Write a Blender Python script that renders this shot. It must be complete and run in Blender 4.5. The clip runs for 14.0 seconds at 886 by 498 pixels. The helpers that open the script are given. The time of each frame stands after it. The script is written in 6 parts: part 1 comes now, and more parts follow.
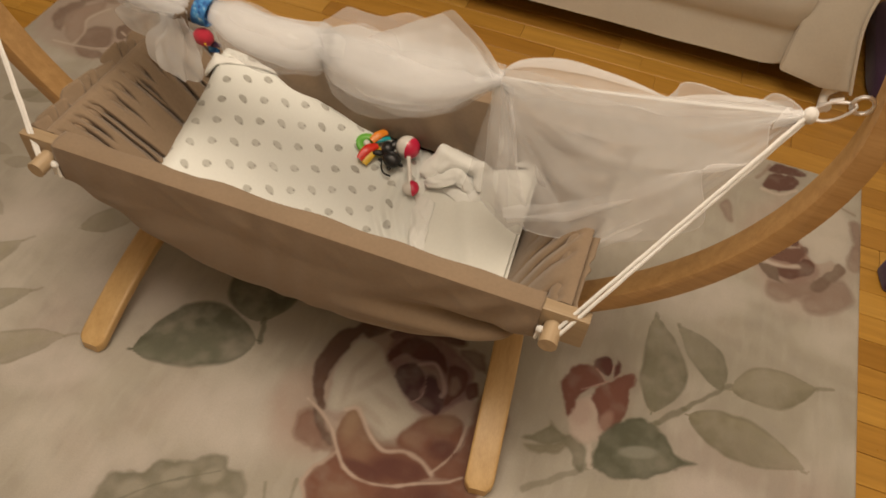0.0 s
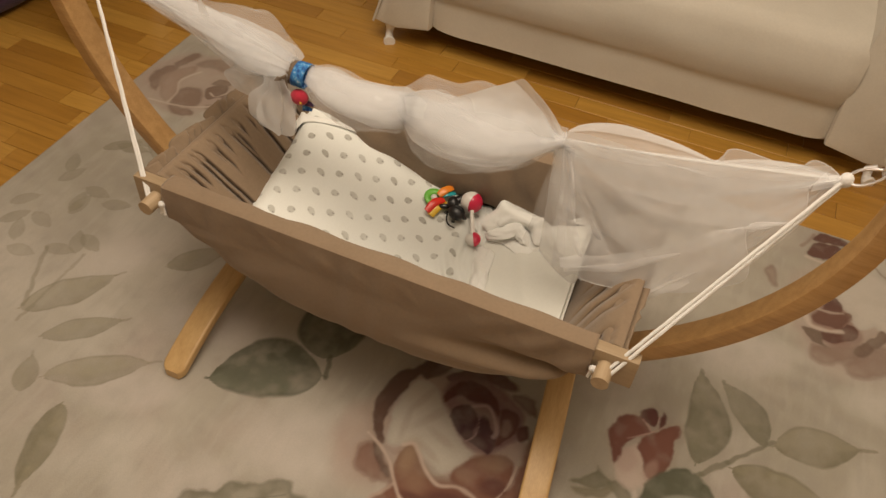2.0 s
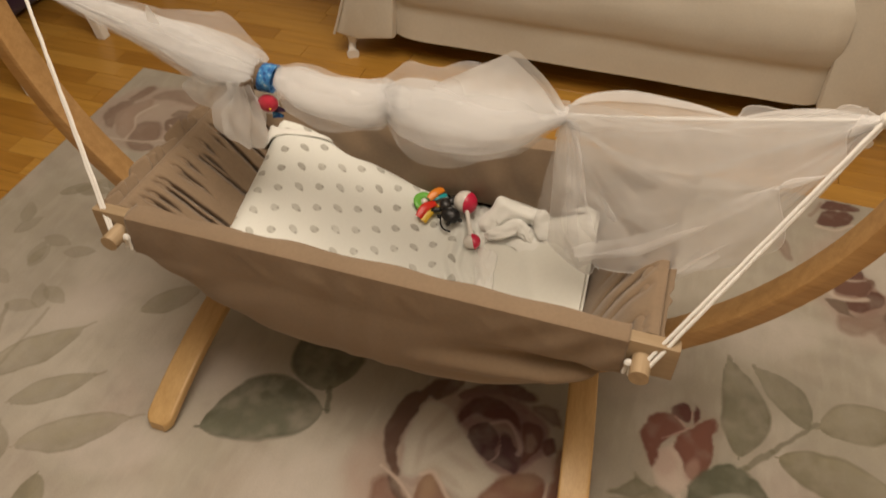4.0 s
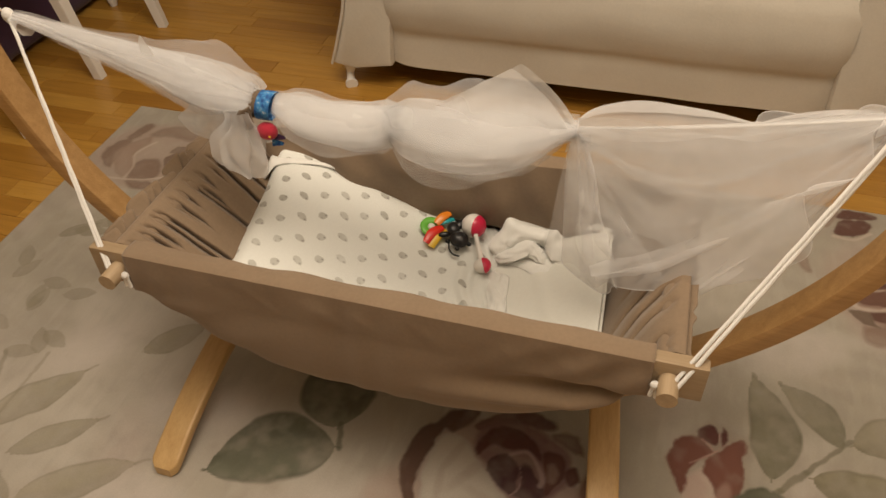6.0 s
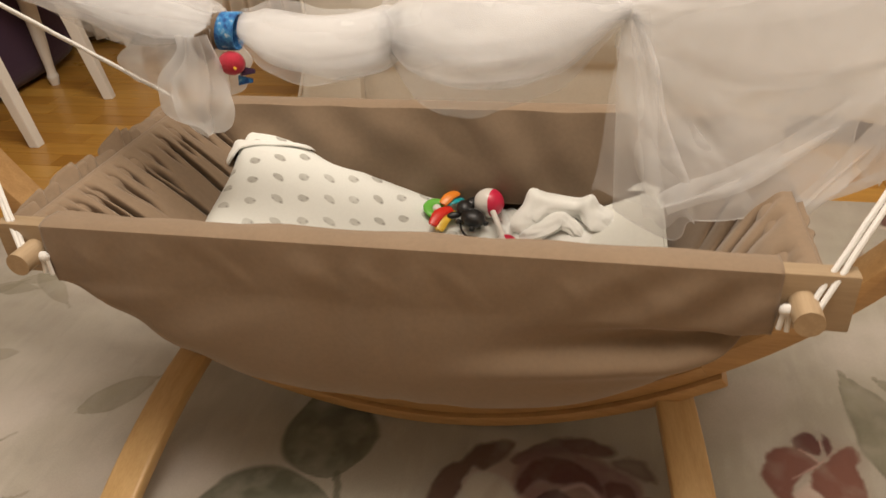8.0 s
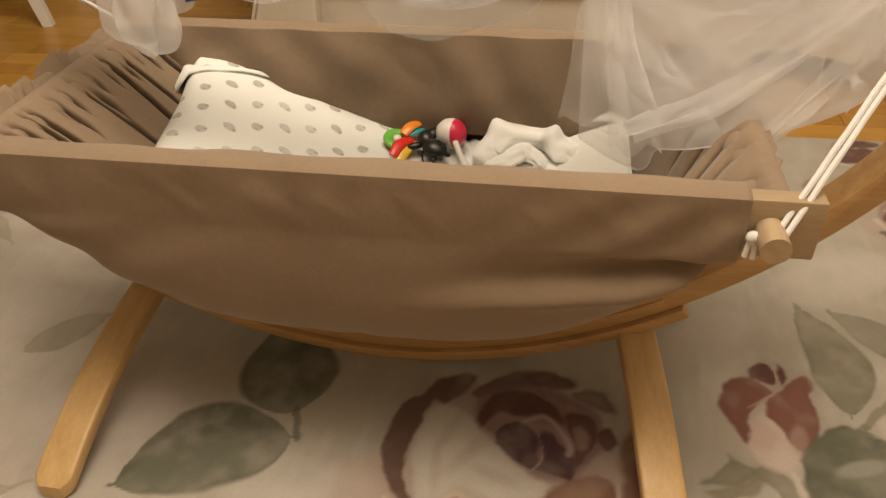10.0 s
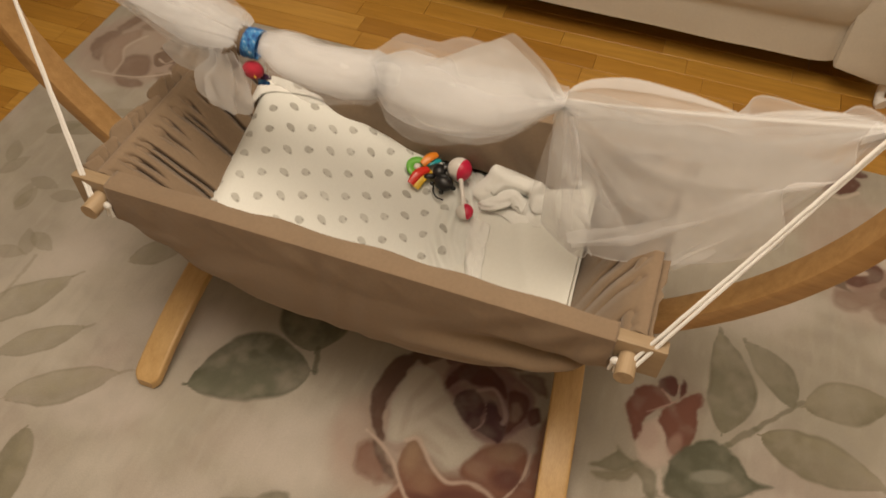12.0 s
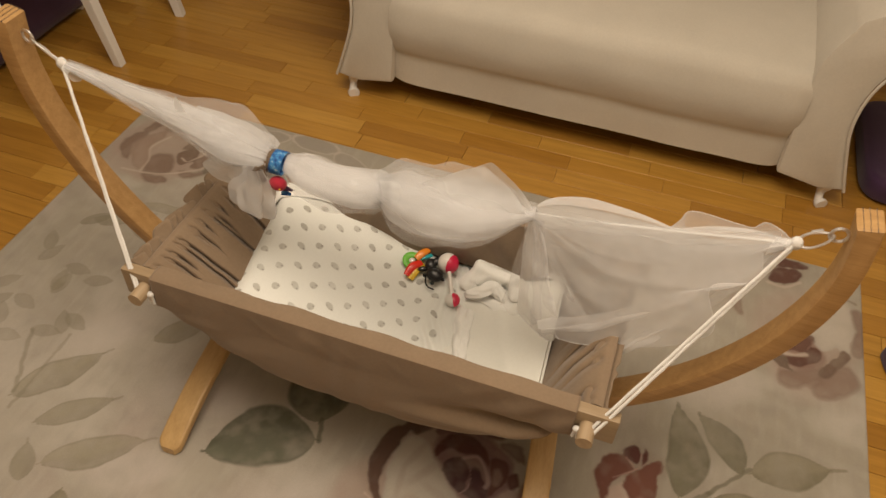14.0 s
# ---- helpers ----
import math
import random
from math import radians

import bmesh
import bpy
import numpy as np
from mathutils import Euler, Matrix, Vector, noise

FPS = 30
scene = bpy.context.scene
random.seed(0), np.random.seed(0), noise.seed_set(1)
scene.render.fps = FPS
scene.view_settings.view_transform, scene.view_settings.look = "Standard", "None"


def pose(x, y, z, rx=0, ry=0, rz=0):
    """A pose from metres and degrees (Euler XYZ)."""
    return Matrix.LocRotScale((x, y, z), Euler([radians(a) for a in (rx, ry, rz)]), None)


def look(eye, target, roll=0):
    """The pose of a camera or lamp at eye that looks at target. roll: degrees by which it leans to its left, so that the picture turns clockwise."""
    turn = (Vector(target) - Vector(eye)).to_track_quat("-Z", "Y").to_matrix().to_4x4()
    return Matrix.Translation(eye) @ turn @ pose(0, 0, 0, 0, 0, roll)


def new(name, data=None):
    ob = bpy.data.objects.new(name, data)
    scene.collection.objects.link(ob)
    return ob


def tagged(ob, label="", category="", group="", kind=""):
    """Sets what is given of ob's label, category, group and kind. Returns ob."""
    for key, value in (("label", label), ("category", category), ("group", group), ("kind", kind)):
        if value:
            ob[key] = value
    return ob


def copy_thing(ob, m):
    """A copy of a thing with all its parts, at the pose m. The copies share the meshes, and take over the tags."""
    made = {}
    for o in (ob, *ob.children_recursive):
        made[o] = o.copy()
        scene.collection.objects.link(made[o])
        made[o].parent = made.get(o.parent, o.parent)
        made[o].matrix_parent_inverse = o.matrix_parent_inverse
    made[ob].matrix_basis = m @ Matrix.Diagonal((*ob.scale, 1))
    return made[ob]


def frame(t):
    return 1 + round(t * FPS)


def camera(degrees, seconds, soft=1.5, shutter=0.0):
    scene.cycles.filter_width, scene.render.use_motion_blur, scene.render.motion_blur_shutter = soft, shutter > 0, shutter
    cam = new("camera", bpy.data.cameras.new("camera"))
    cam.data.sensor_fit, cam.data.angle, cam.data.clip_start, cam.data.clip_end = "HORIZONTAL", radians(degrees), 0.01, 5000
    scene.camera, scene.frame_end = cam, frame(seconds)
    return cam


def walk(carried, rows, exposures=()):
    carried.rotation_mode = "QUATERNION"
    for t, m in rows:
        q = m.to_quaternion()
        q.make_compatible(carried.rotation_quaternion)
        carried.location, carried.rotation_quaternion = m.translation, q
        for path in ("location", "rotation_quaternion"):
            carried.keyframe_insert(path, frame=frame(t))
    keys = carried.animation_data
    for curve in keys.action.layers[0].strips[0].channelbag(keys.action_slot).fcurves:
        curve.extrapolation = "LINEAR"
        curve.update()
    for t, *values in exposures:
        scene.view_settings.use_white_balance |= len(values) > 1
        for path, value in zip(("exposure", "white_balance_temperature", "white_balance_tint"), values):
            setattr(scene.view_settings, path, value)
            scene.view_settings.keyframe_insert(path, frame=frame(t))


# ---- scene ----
cam = camera(60.8, 14.0, soft=1.5, shutter=0.35)
PATH = [
    (0, (0.54, -0.635, 1.375), (0.232, 0.537, -0.215), 6.4),
    (0.5, (0.551, -0.691, 1.425), (0.152, 0.551, -0.091), 4.7),
    (1, (0.548, -0.748, 1.445), (0.103, 0.531, -0.027), 4.9),
    (1.5, (0.535, -0.754, 1.436), (0.084, 0.538, -0.023), 5.3),
    (2, (0.539, -0.747, 1.438), (0.072, 0.511, -0.046), 4.4),
    (2.5, (0.531, -0.745, 1.423), (0.076, 0.52, -0.058), 4.4),
    (3, (0.515, -0.727, 1.403), (0.088, 0.591, -0.039), 4.2),
    (3.5, (0.494, -0.696, 1.342), (0.09, 0.564, -0.158), 0.4),
    (4, (0.483, -0.706, 1.318), (0.055, 0.619, -0.117), -0.1),
    (4.2, (0.469, -0.705, 1.318), (0.036, 0.66, -0.078), -0.5),
    (6.5, (0.463, -0.663, 1.237), (0.015, 0.723, -0.133), -3.0),
    (7, (0.405, -0.634, 1.106), (-0.019, 0.84, -0.177), -2.7),
    (7.5, (0.359, -0.616, 1.0), (-0.037, 0.951, -0.178), -3.6),
    (8, (0.354, -0.656, 0.911), (-0.039, 0.967, -0.189), -4.0),
    (8.5, (0.349, -0.678, 0.857), (0.036, 0.978, -0.22), -3.0),
    (9, (0.342, -0.662, 0.833), (0.062, 0.982, -0.272), -2.1),
    (11.3, (0.395, -0.631, 1.105), (0.047, 0.737, -0.312), 1.2),
    (11.5, (0.417, -0.623, 1.161), (0.049, 0.701, -0.292), 2.3),
    (12, (0.469, -0.597, 1.368), (0.093, 0.553, -0.224), 1.6),
    (12.5, (0.477, -0.612, 1.452), (0.057, 0.535, -0.132), 1.4),
    (13, (0.464, -0.613, 1.485), (0.04, 0.649, -0.008), 1.7),
    (13.5, (0.472, -0.62, 1.499), (0.074, 0.638, -0.004), 2.2),
    (14, (0.504, -0.717, 1.562), (0.102, 0.584, 0.097), 2.7),
]
EXPOSURES = ((0, -0.18, 6450, 10), (4, -0.16, 6350, 10), (6.5, -0.16, 6450, 10), (7.5, -0.25, 6450, 12), (8, 0.20, 5950, 10), (8.5, 0.33, 6050, 10), (9.2, 0.40, 6250, 10), (10.3, 0.1, 6600, 10), (11.4, -0.12, 6850, 10), (12, -0.20, 6500, 10), (14, -0.20, 6500, 10))
walk(cam, [(t, look(eye, target, roll)) for t, eye, target, roll in PATH], EXPOSURES)

# ---- light ----
world = bpy.data.worlds.new("world")
scene.world = world
world.use_nodes = True
world.node_tree.nodes["Background"].inputs[0].default_value = (1.0, 0.82, 0.6, 1)
world.node_tree.nodes["Background"].inputs[1].default_value = 0.03
scene.view_settings.exposure = 0.0


def area_lamp(name, m, size, watts, colour):
    data = bpy.data.lights.new(name, "AREA")
    data.shape, data.size, data.energy, data.color = "DISK", size, watts, colour
    ob = new(name, data)
    ob.matrix_world = m
    return ob


LAMP = (1.0, 0.83, 0.645)
# Main lamp, out of view; its wide disc also stands in for bounce.
area_lamp("overhead_light", look((0.12, 0.05, 2.5), (0.12, 0.05, 0)), 1.45, 46, LAMP)
# Added fill lamp with no known fixture, only to balance the brightness.
area_lamp("overhead_light", look((0.85, -0.45, 2.5), (0.85, -0.45, 0)), 1.45, 17, LAMP)

# ---- materials ----


class Mat:
    """A node material with short calls for its nodes."""

    def __init__(self, name):
        self.m = bpy.data.materials.new(name)
        self.m.use_nodes = True
        self.t = self.m.node_tree
        self.b = self.t.nodes["Principled BSDF"]
        self.out = self.t.nodes["Material Output"]

    def node(self, kind, operation="", data_type="", blend_type="", bands_direction="", attribute_name=""):
        n = self.t.nodes.new(kind)
        if data_type:
            n.data_type = data_type
        if operation:
            n.operation = operation
        if blend_type:
            n.blend_type = blend_type
        if bands_direction:
            n.bands_direction = bands_direction
        if attribute_name:
            n.attribute_name = attribute_name
        return n

    def link(self, a, b):
        self.t.links.new(a, b)

    def coords(self, scale=(1, 1, 1), kind="Object"):
        c, m = self.node("ShaderNodeTexCoord"), self.node("ShaderNodeMapping")
        m.inputs["Scale"].default_value = scale
        self.link(c.outputs[kind], m.inputs["Vector"])
        return m.outputs[0]

    def noise(self, scale, detail=4, vec=None, rough=0.6):
        n = self.node("ShaderNodeTexNoise")
        n.inputs["Scale"].default_value, n.inputs["Detail"].default_value, n.inputs["Roughness"].default_value = scale, detail, rough
        self.link(vec or self.coords(), n.inputs["Vector"])
        return n.outputs["Fac"]

    def ramp(self, fac, stops):
        r = self.node("ShaderNodeValToRGB")
        while len(r.color_ramp.elements) < len(stops):
            r.color_ramp.elements.new(0.5)
        for e, (pos, col) in zip(r.color_ramp.elements, stops):
            e.position, e.color = pos, (*col, 1)
        self.link(fac, r.inputs[0])
        return r.outputs[0]

    def mix(self, a, b, fac=0.5, mode="MIX"):
        n = self.node("ShaderNodeMix", data_type="RGBA", blend_type=mode)
        for sock, v in ((n.inputs[0], fac), (n.inputs[6], a), (n.inputs[7], b)):
            if isinstance(v, (int, float)):
                sock.default_value = v
            elif isinstance(v, tuple):
                sock.default_value = (*v, 1)
            else:
                self.link(v, sock)
        return n.outputs[2]

    def bump(self, height, strength, distance=0.002, under=None):
        n = self.node("ShaderNodeBump")
        n.inputs["Strength"].default_value, n.inputs["Distance"].default_value = strength, distance
        self.link(height, n.inputs["Height"])
        if under:
            self.link(under, n.inputs["Normal"])
        return n.outputs[0]

    def done(self, colour=None, rough=0.6, metal=0.0, normal=None, **more):
        if isinstance(colour, tuple):
            self.b.inputs["Base Color"].default_value = (*colour, 1)
        elif colour is not None:
            self.link(colour, self.b.inputs["Base Color"])
        if isinstance(rough, float):
            self.b.inputs["Roughness"].default_value = rough
        else:
            self.link(rough, self.b.inputs["Roughness"])
        self.b.inputs["Metallic"].default_value = metal
        if normal:
            self.link(normal, self.b.inputs["Normal"])
        for key, value in more.items():
            self.b.inputs[key.replace("_", " ")].default_value = value
        return self.m


def cloth(name, lo, hi, weave=900.0, strength=0.35, crease=0.0, sheen=0.2):
    k = Mat(name)
    big = k.noise(5, 4)
    fine = k.noise(160, 3)
    col = k.mix(k.ramp(big, [(0.3, lo), (0.7, hi)]), k.ramp(fine, [(0.3, lo), (0.7, hi)]), 0.4)
    wave = k.node("ShaderNodeTexWave", bands_direction="X")
    wave.inputs["Scale"].default_value = weave / 6
    wave.inputs["Distortion"].default_value = 1.5
    k.link(k.coords(), wave.inputs["Vector"])
    n = k.bump(wave.outputs["Fac"], strength, 0.0006)
    n = k.bump(fine, strength, 0.001, n)
    if crease:
        n = k.bump(k.noise(14, 3), crease, 0.012, n)
    return k.done(col, 0.9, normal=n, Sheen_Weight=sheen)


def wood(name, lo, hi, along="X", grain=18.0, gloss=0.42):
    k = Mat(name)
    s = {"X": (1.2, grain, grain), "Y": (grain, 1.2, grain), "Z": (grain, grain, 1.2)}[along]
    v = k.coords(s)
    g = k.noise(3.2, 6, v, 0.62)
    f = k.noise(22, 3, v)
    col = k.mix(k.ramp(g, [(0.32, lo), (0.68, hi)]), k.ramp(f, [(0.35, lo), (0.6, hi)]), 0.3)
    return k.done(col, gloss, normal=k.bump(f, 0.12, 0.0006))


PALE_WOOD = wood("beech_wood", (0.35, 0.195, 0.070), (0.50, 0.305, 0.125))
PALE_WOOD_Y = wood("beech_wood_cross", (0.46, 0.29, 0.115), (0.60, 0.405, 0.185), "Y")
RAIL_WOOD = wood("rail_wood", (0.27, 0.195, 0.115), (0.37, 0.275, 0.17))
RAIL_WOOD_Y = wood("dowel_wood", (0.33, 0.24, 0.145), (0.44, 0.33, 0.205), "Y")
WHITE_PAINT = cloth("white_paint", (0.72, 0.70, 0.66), (0.80, 0.78, 0.74), 60, 0.04, sheen=0.0)
TAUPE = cloth("taupe_cotton", (0.194, 0.137, 0.086), (0.248, 0.178, 0.114), 2400, 0.16, 0.10)
SOFA_CLOTH = cloth("cream_sofa_cloth", (0.525, 0.490, 0.420), (0.605, 0.565, 0.485), 700, 0.4, 0.12)
WHITE_COTTON = cloth("white_cotton", (0.76, 0.765, 0.73), (0.83, 0.835, 0.80), 1300, 0.25, 0.1)
MATTRESS_COVER = cloth("cream_white_cotton", (0.70, 0.705, 0.65), (0.76, 0.765, 0.71), 1300, 0.25, 0.1)
CURTAIN_CLOTH = cloth("cream_curtain_cloth", (0.66, 0.60, 0.50), (0.74, 0.68, 0.58), 900, 0.3)
PURPLE = cloth("dark_purple_felt", (0.035, 0.012, 0.045), (0.055, 0.02, 0.07), 500, 0.4)
ROPE = cloth("white_cord", (0.76, 0.75, 0.72), (0.86, 0.85, 0.82), 1500, 0.8)


def printed_blue():
    k = Mat("blue_printed_cotton")
    f = k.noise(95, 2)
    col = k.ramp(f, [(0.36, (0.012, 0.06, 0.22)), (0.50, (0.025, 0.14, 0.38)), (0.62, (0.06, 0.24, 0.50)), (0.74, (0.40, 0.50, 0.58))])
    return k.done(col, 0.85, normal=k.bump(k.noise(400, 2), 0.3, 0.0006))


BLUE = printed_blue()
BROWN_FELT = cloth("brown_felt", (0.07, 0.048, 0.03), (0.17, 0.12, 0.075), 500, 0.4)
RED_FELT = cloth("red_felt", (0.30, 0.008, 0.025), (0.42, 0.016, 0.04), 500, 0.3)


def plastic(name, col, rough=0.35):
    k = Mat(name)
    n = k.noise(40, 3)
    dark = tuple(c * 0.86 for c in col)
    return k.done(k.mix(dark, col, n), rough, Coat_Weight=0.2)


GREEN_PL, ORANGE_PL = plastic("green_plastic", (0.16, 0.52, 0.06)), plastic("orange_plastic", (0.80, 0.25, 0.02))
RED_PL, YELLOW_PL = plastic("red_plastic", (0.72, 0.03, 0.015)), plastic("yellow_plastic", (0.80, 0.52, 0.04))
TEAL_PL, BLACK_PL = plastic("teal_plastic", (0.02, 0.36, 0.40)), plastic("black_plastic", (0.008, 0.008, 0.009), 0.42)
WHITE_PL, PINK_PL = plastic("white_plastic", (0.78, 0.75, 0.70)), plastic("crimson_plastic", (0.62, 0.02, 0.07))
STEEL = Mat("zinc_steel").done((0.82, 0.81, 0.82), 0.38, 1.0)


def tulle(name, cover, stretch=(1, 1, 1), scale=11):
    """Fine white net: mostly holes, the threads lit from both sides."""
    k = Mat(name)
    k.t.nodes.remove(k.b)
    clear, dif, tr = k.node("ShaderNodeBsdfTransparent"), k.node("ShaderNodeBsdfDiffuse"), k.node("ShaderNodeBsdfTranslucent")
    for n in (dif, tr):
        n.inputs[0].default_value = (0.96, 0.963, 0.970, 1)
    threads, both = k.node("ShaderNodeMixShader"), k.node("ShaderNodeMixShader")
    threads.inputs[0].default_value = 0.66
    k.link(dif.outputs[0], threads.inputs[1])
    k.link(tr.outputs[0], threads.inputs[2])
    # round threads take light from above whichever way the sheet hangs
    geo, up, vm = k.node("ShaderNodeNewGeometry"), k.node("ShaderNodeVectorMath", operation="ADD"), k.node("ShaderNodeVectorMath", operation="NORMALIZE")
    up.inputs[1].default_value = (0, -0.3, 1.2)
    k.link(geo.outputs["Normal"], up.inputs[0])
    k.link(up.outputs[0], vm.inputs[0])
    k.link(vm.outputs[0], dif.inputs["Normal"])
    f = k.noise(scale, 3, k.coords(stretch))
    mul = k.node("ShaderNodeMapRange")
    mul.inputs[1].default_value, mul.inputs[2].default_value = 0.25, 0.75
    mul.inputs[3].default_value, mul.inputs[4].default_value = cover * 0.80, min(1.0, cover * 1.2)
    k.link(f, mul.inputs[0])
    k.link(mul.outputs[0], both.inputs[0])
    k.link(clear.outputs[0], both.inputs[1])
    k.link(threads.outputs[0], both.inputs[2])
    k.link(both.outputs[0], k.out.inputs[0])
    return k.m


NET_THIN, NET_MID, NET_THICK = tulle("tulle_single", 0.42, (1, 1, 1), 7), tulle("tulle_folded", 0.56, (1, 1, 1), 7), tulle("tulle_bundled", 0.62, (1, 3, 3), 9)
ROLL_MID, ROLL_THIN = tulle("tulle_rolled", 0.33, (1, 3, 3), 9), tulle("tulle_rolled_single", 0.20, (1, 3, 3), 8)


def painted(name, attribute, rough, bump_scale, bump_strength):
    """Cloth that shows the print stored on its mesh, with pile and weave."""
    k = Mat(name)
    a = k.node("ShaderNodeAttribute", attribute_name=attribute)
    pile = k.noise(bump_scale, 3)
    tint = k.ramp(pile, [(0.25, (0.86, 0.86, 0.86)), (0.75, (1, 1, 1))])
    n = k.bump(pile, bump_strength, 0.002)
    n = k.bump(k.noise(30, 4), 0.2, 0.003, n)
    return k.done(k.mix(a.outputs["Color"], tint, 1.0, "MULTIPLY"), rough, normal=n, Sheen_Weight=0.15)


RUG_PRINT = painted("printed_rug_pile", "print", 0.95, 520, 0.5)
SHEET_PRINT = painted("printed_cotton", "print", 0.9, 700, 0.15)


def plank_material():
    k = Mat("oak_parquet")
    info, geo = k.node("ShaderNodeObjectInfo"), k.node("ShaderNodeNewGeometry")
    mixr = k.node("ShaderNodeMath", operation="ADD")
    k.link(info.outputs["Random"], mixr.inputs[0])
    k.link(geo.outputs["Random Per Island"], mixr.inputs[1])
    fr = k.node("ShaderNodeMath", operation="FRACT")
    k.link(mixr.outputs[0], fr.inputs[0])
    tone = k.ramp(fr.outputs[0], [(0.0, (0.36, 0.180, 0.030)), (0.25, (0.43, 0.225, 0.041)), (0.6, (0.48, 0.262, 0.050)), (1.0, (0.54, 0.310, 0.066))])
    # shift the grain from strip to strip
    tc, add, mp = k.node("ShaderNodeTexCoord"), k.node("ShaderNodeVectorMath", operation="ADD"), k.node("ShaderNodeMapping")
    mul = k.node("ShaderNodeMath", operation="MULTIPLY")
    mul.inputs[1].default_value = 37.0
    k.link(fr.outputs[0], mul.inputs[0])
    k.link(tc.outputs["Object"], add.inputs[0])
    k.link(mul.outputs[0], add.inputs[1])
    mp.inputs["Scale"].default_value = (1.5, 22, 22)
    k.link(add.outputs[0], mp.inputs["Vector"])
    g = k.noise(3, 6, mp.outputs[0], 0.65)
    col = k.mix(tone, k.ramp(g, [(0.3, (0.74, 0.68, 0.58)), (0.7, (1.10, 1.08, 1.02))]), 0.75, "MULTIPLY")
    rough = k.ramp(k.noise(9, 3), [(0.3, (0.26, 0.26, 0.26)), (0.7, (0.36, 0.36, 0.36))])
    return k.done(col, rough, normal=k.bump(g, 0.05, 0.0005))


OAK = plank_material()


def wall_paint(name, col):
    k = Mat(name)
    n = k.noise(3, 4)
    f = k.noise(220, 3)
    return k.done(k.mix(tuple(c * 0.95 for c in col), col, n), 0.85, normal=k.bump(f, 0.15, 0.001))


WALL, CEILING = wall_paint("warm_white_wall_paint", (0.76, 0.72, 0.64)), wall_paint("white_ceiling_paint", (0.84, 0.83, 0.80))

# ---- building helpers ----


def mesh_object(name, bm, material, smooth=True):
    me = bpy.data.meshes.new(name)
    bmesh.ops.recalc_face_normals(bm, faces=bm.faces)
    bm.to_mesh(me)
    bm.free()
    me.materials.append(material)
    if smooth:
        me.polygons.foreach_set("use_smooth", [True] * len(me.polygons))
        me.set_sharp_from_angle(angle=radians(38))
    return new(name, me)


def part(name, bm, material, parent, label="", m=None):
    ob = mesh_object(name, bm, material)
    ob.parent = parent
    if m is not None:
        ob.matrix_local = m
    return tagged(ob, label)


def belongs(ob, owner):
    """Hang a part under another part of the same thing, in its place."""
    ob.matrix_basis = owner.matrix_basis.inverted() @ ob.matrix_basis
    ob.parent = owner
    return ob


def thing(name, m, label, category, group=""):
    """An empty at the base of a thing, which carries its parts."""
    ob = new(name)
    ob.empty_display_size = 0.05
    ob.matrix_world = m
    return tagged(ob, label, category, group)


def box(x0, x1, y0, y1, z0, z1, bevel=0.004, steps=2):
    bm = bmesh.new()
    bmesh.ops.create_cube(bm, size=1.0)
    for v in bm.verts:
        v.co = Vector((x0 + (v.co.x + 0.5) * (x1 - x0), y0 + (v.co.y + 0.5) * (y1 - y0), z0 + (v.co.z + 0.5) * (z1 - z0)))
    if bevel:
        bmesh.ops.bevel(bm, geom=list(bm.edges), offset=bevel, segments=steps, profile=0.6, affect="EDGES")
    return bm


def sheet(fn, nu, nv, close_u=False, close_v=False):
    """A grid of fn(u, v), u and v from 0 to 1."""
    bm = bmesh.new()
    rows = []
    for i in range(nu + (0 if close_u else 1)):
        rows.append([bm.verts.new(fn(i / nu, j / nv)) for j in range(nv + (0 if close_v else 1))])
    for i in range(nu):
        a, b = rows[i], rows[(i + 1) % len(rows)]
        for j in range(nv):
            k = (j + 1) % len(a)
            bm.faces.new((a[j], b[j], b[k], a[k]))
    return bm


def sweep(points, radius, sides=10, squash=1.0, caps=True):
    """A tube along a polyline; radius is a number or fn(s)."""
    pts = [Vector(p) for p in points]
    bm, rings = bmesh.new(), []
    up = Vector((0.12, 0.31, 0.94)).normalized()
    for i, p in enumerate(pts):
        d = (pts[min(i + 1, len(pts) - 1)] - pts[max(i - 1, 0)]).normalized()
        side = d.cross(up).normalized()
        top = side.cross(d)
        r = radius(i / (len(pts) - 1)) if callable(radius) else radius
        rings.append([bm.verts.new(p + side * r * math.cos(a) + top * r * squash * math.sin(a)) for a in (2 * math.pi * k / sides for k in range(sides))])
    for a, b in zip(rings, rings[1:]):
        for k in range(sides):
            bm.faces.new((a[k], a[(k + 1) % sides], b[(k + 1) % sides], b[k]))
    if caps:
        bm.faces.new(rings[0][::-1])
        bm.faces.new(rings[-1])
    return bm


def curve_points(ctrl, n):
    """n + 1 points of a smooth curve through the control points."""
    c = [Vector(p) for p in ctrl]
    c = [2 * c[0] - c[1]] + c + [2 * c[-1] - c[-2]]
    out = []
    segs = len(c) - 3
    for i in range(n + 1):
        u = min(i / n * segs, segs - 1e-6)
        k = int(u)
        t = u - k
        p0, p1, p2, p3 = c[k:k + 4]
        out.append(0.5 * ((2 * p1) + (p2 - p0) * t + (2 * p0 - 5 * p1 + 4 * p2 - p3) * t * t + (3 * p1 - p0 - 3 * p2 + p3) * t ** 3))
    return out


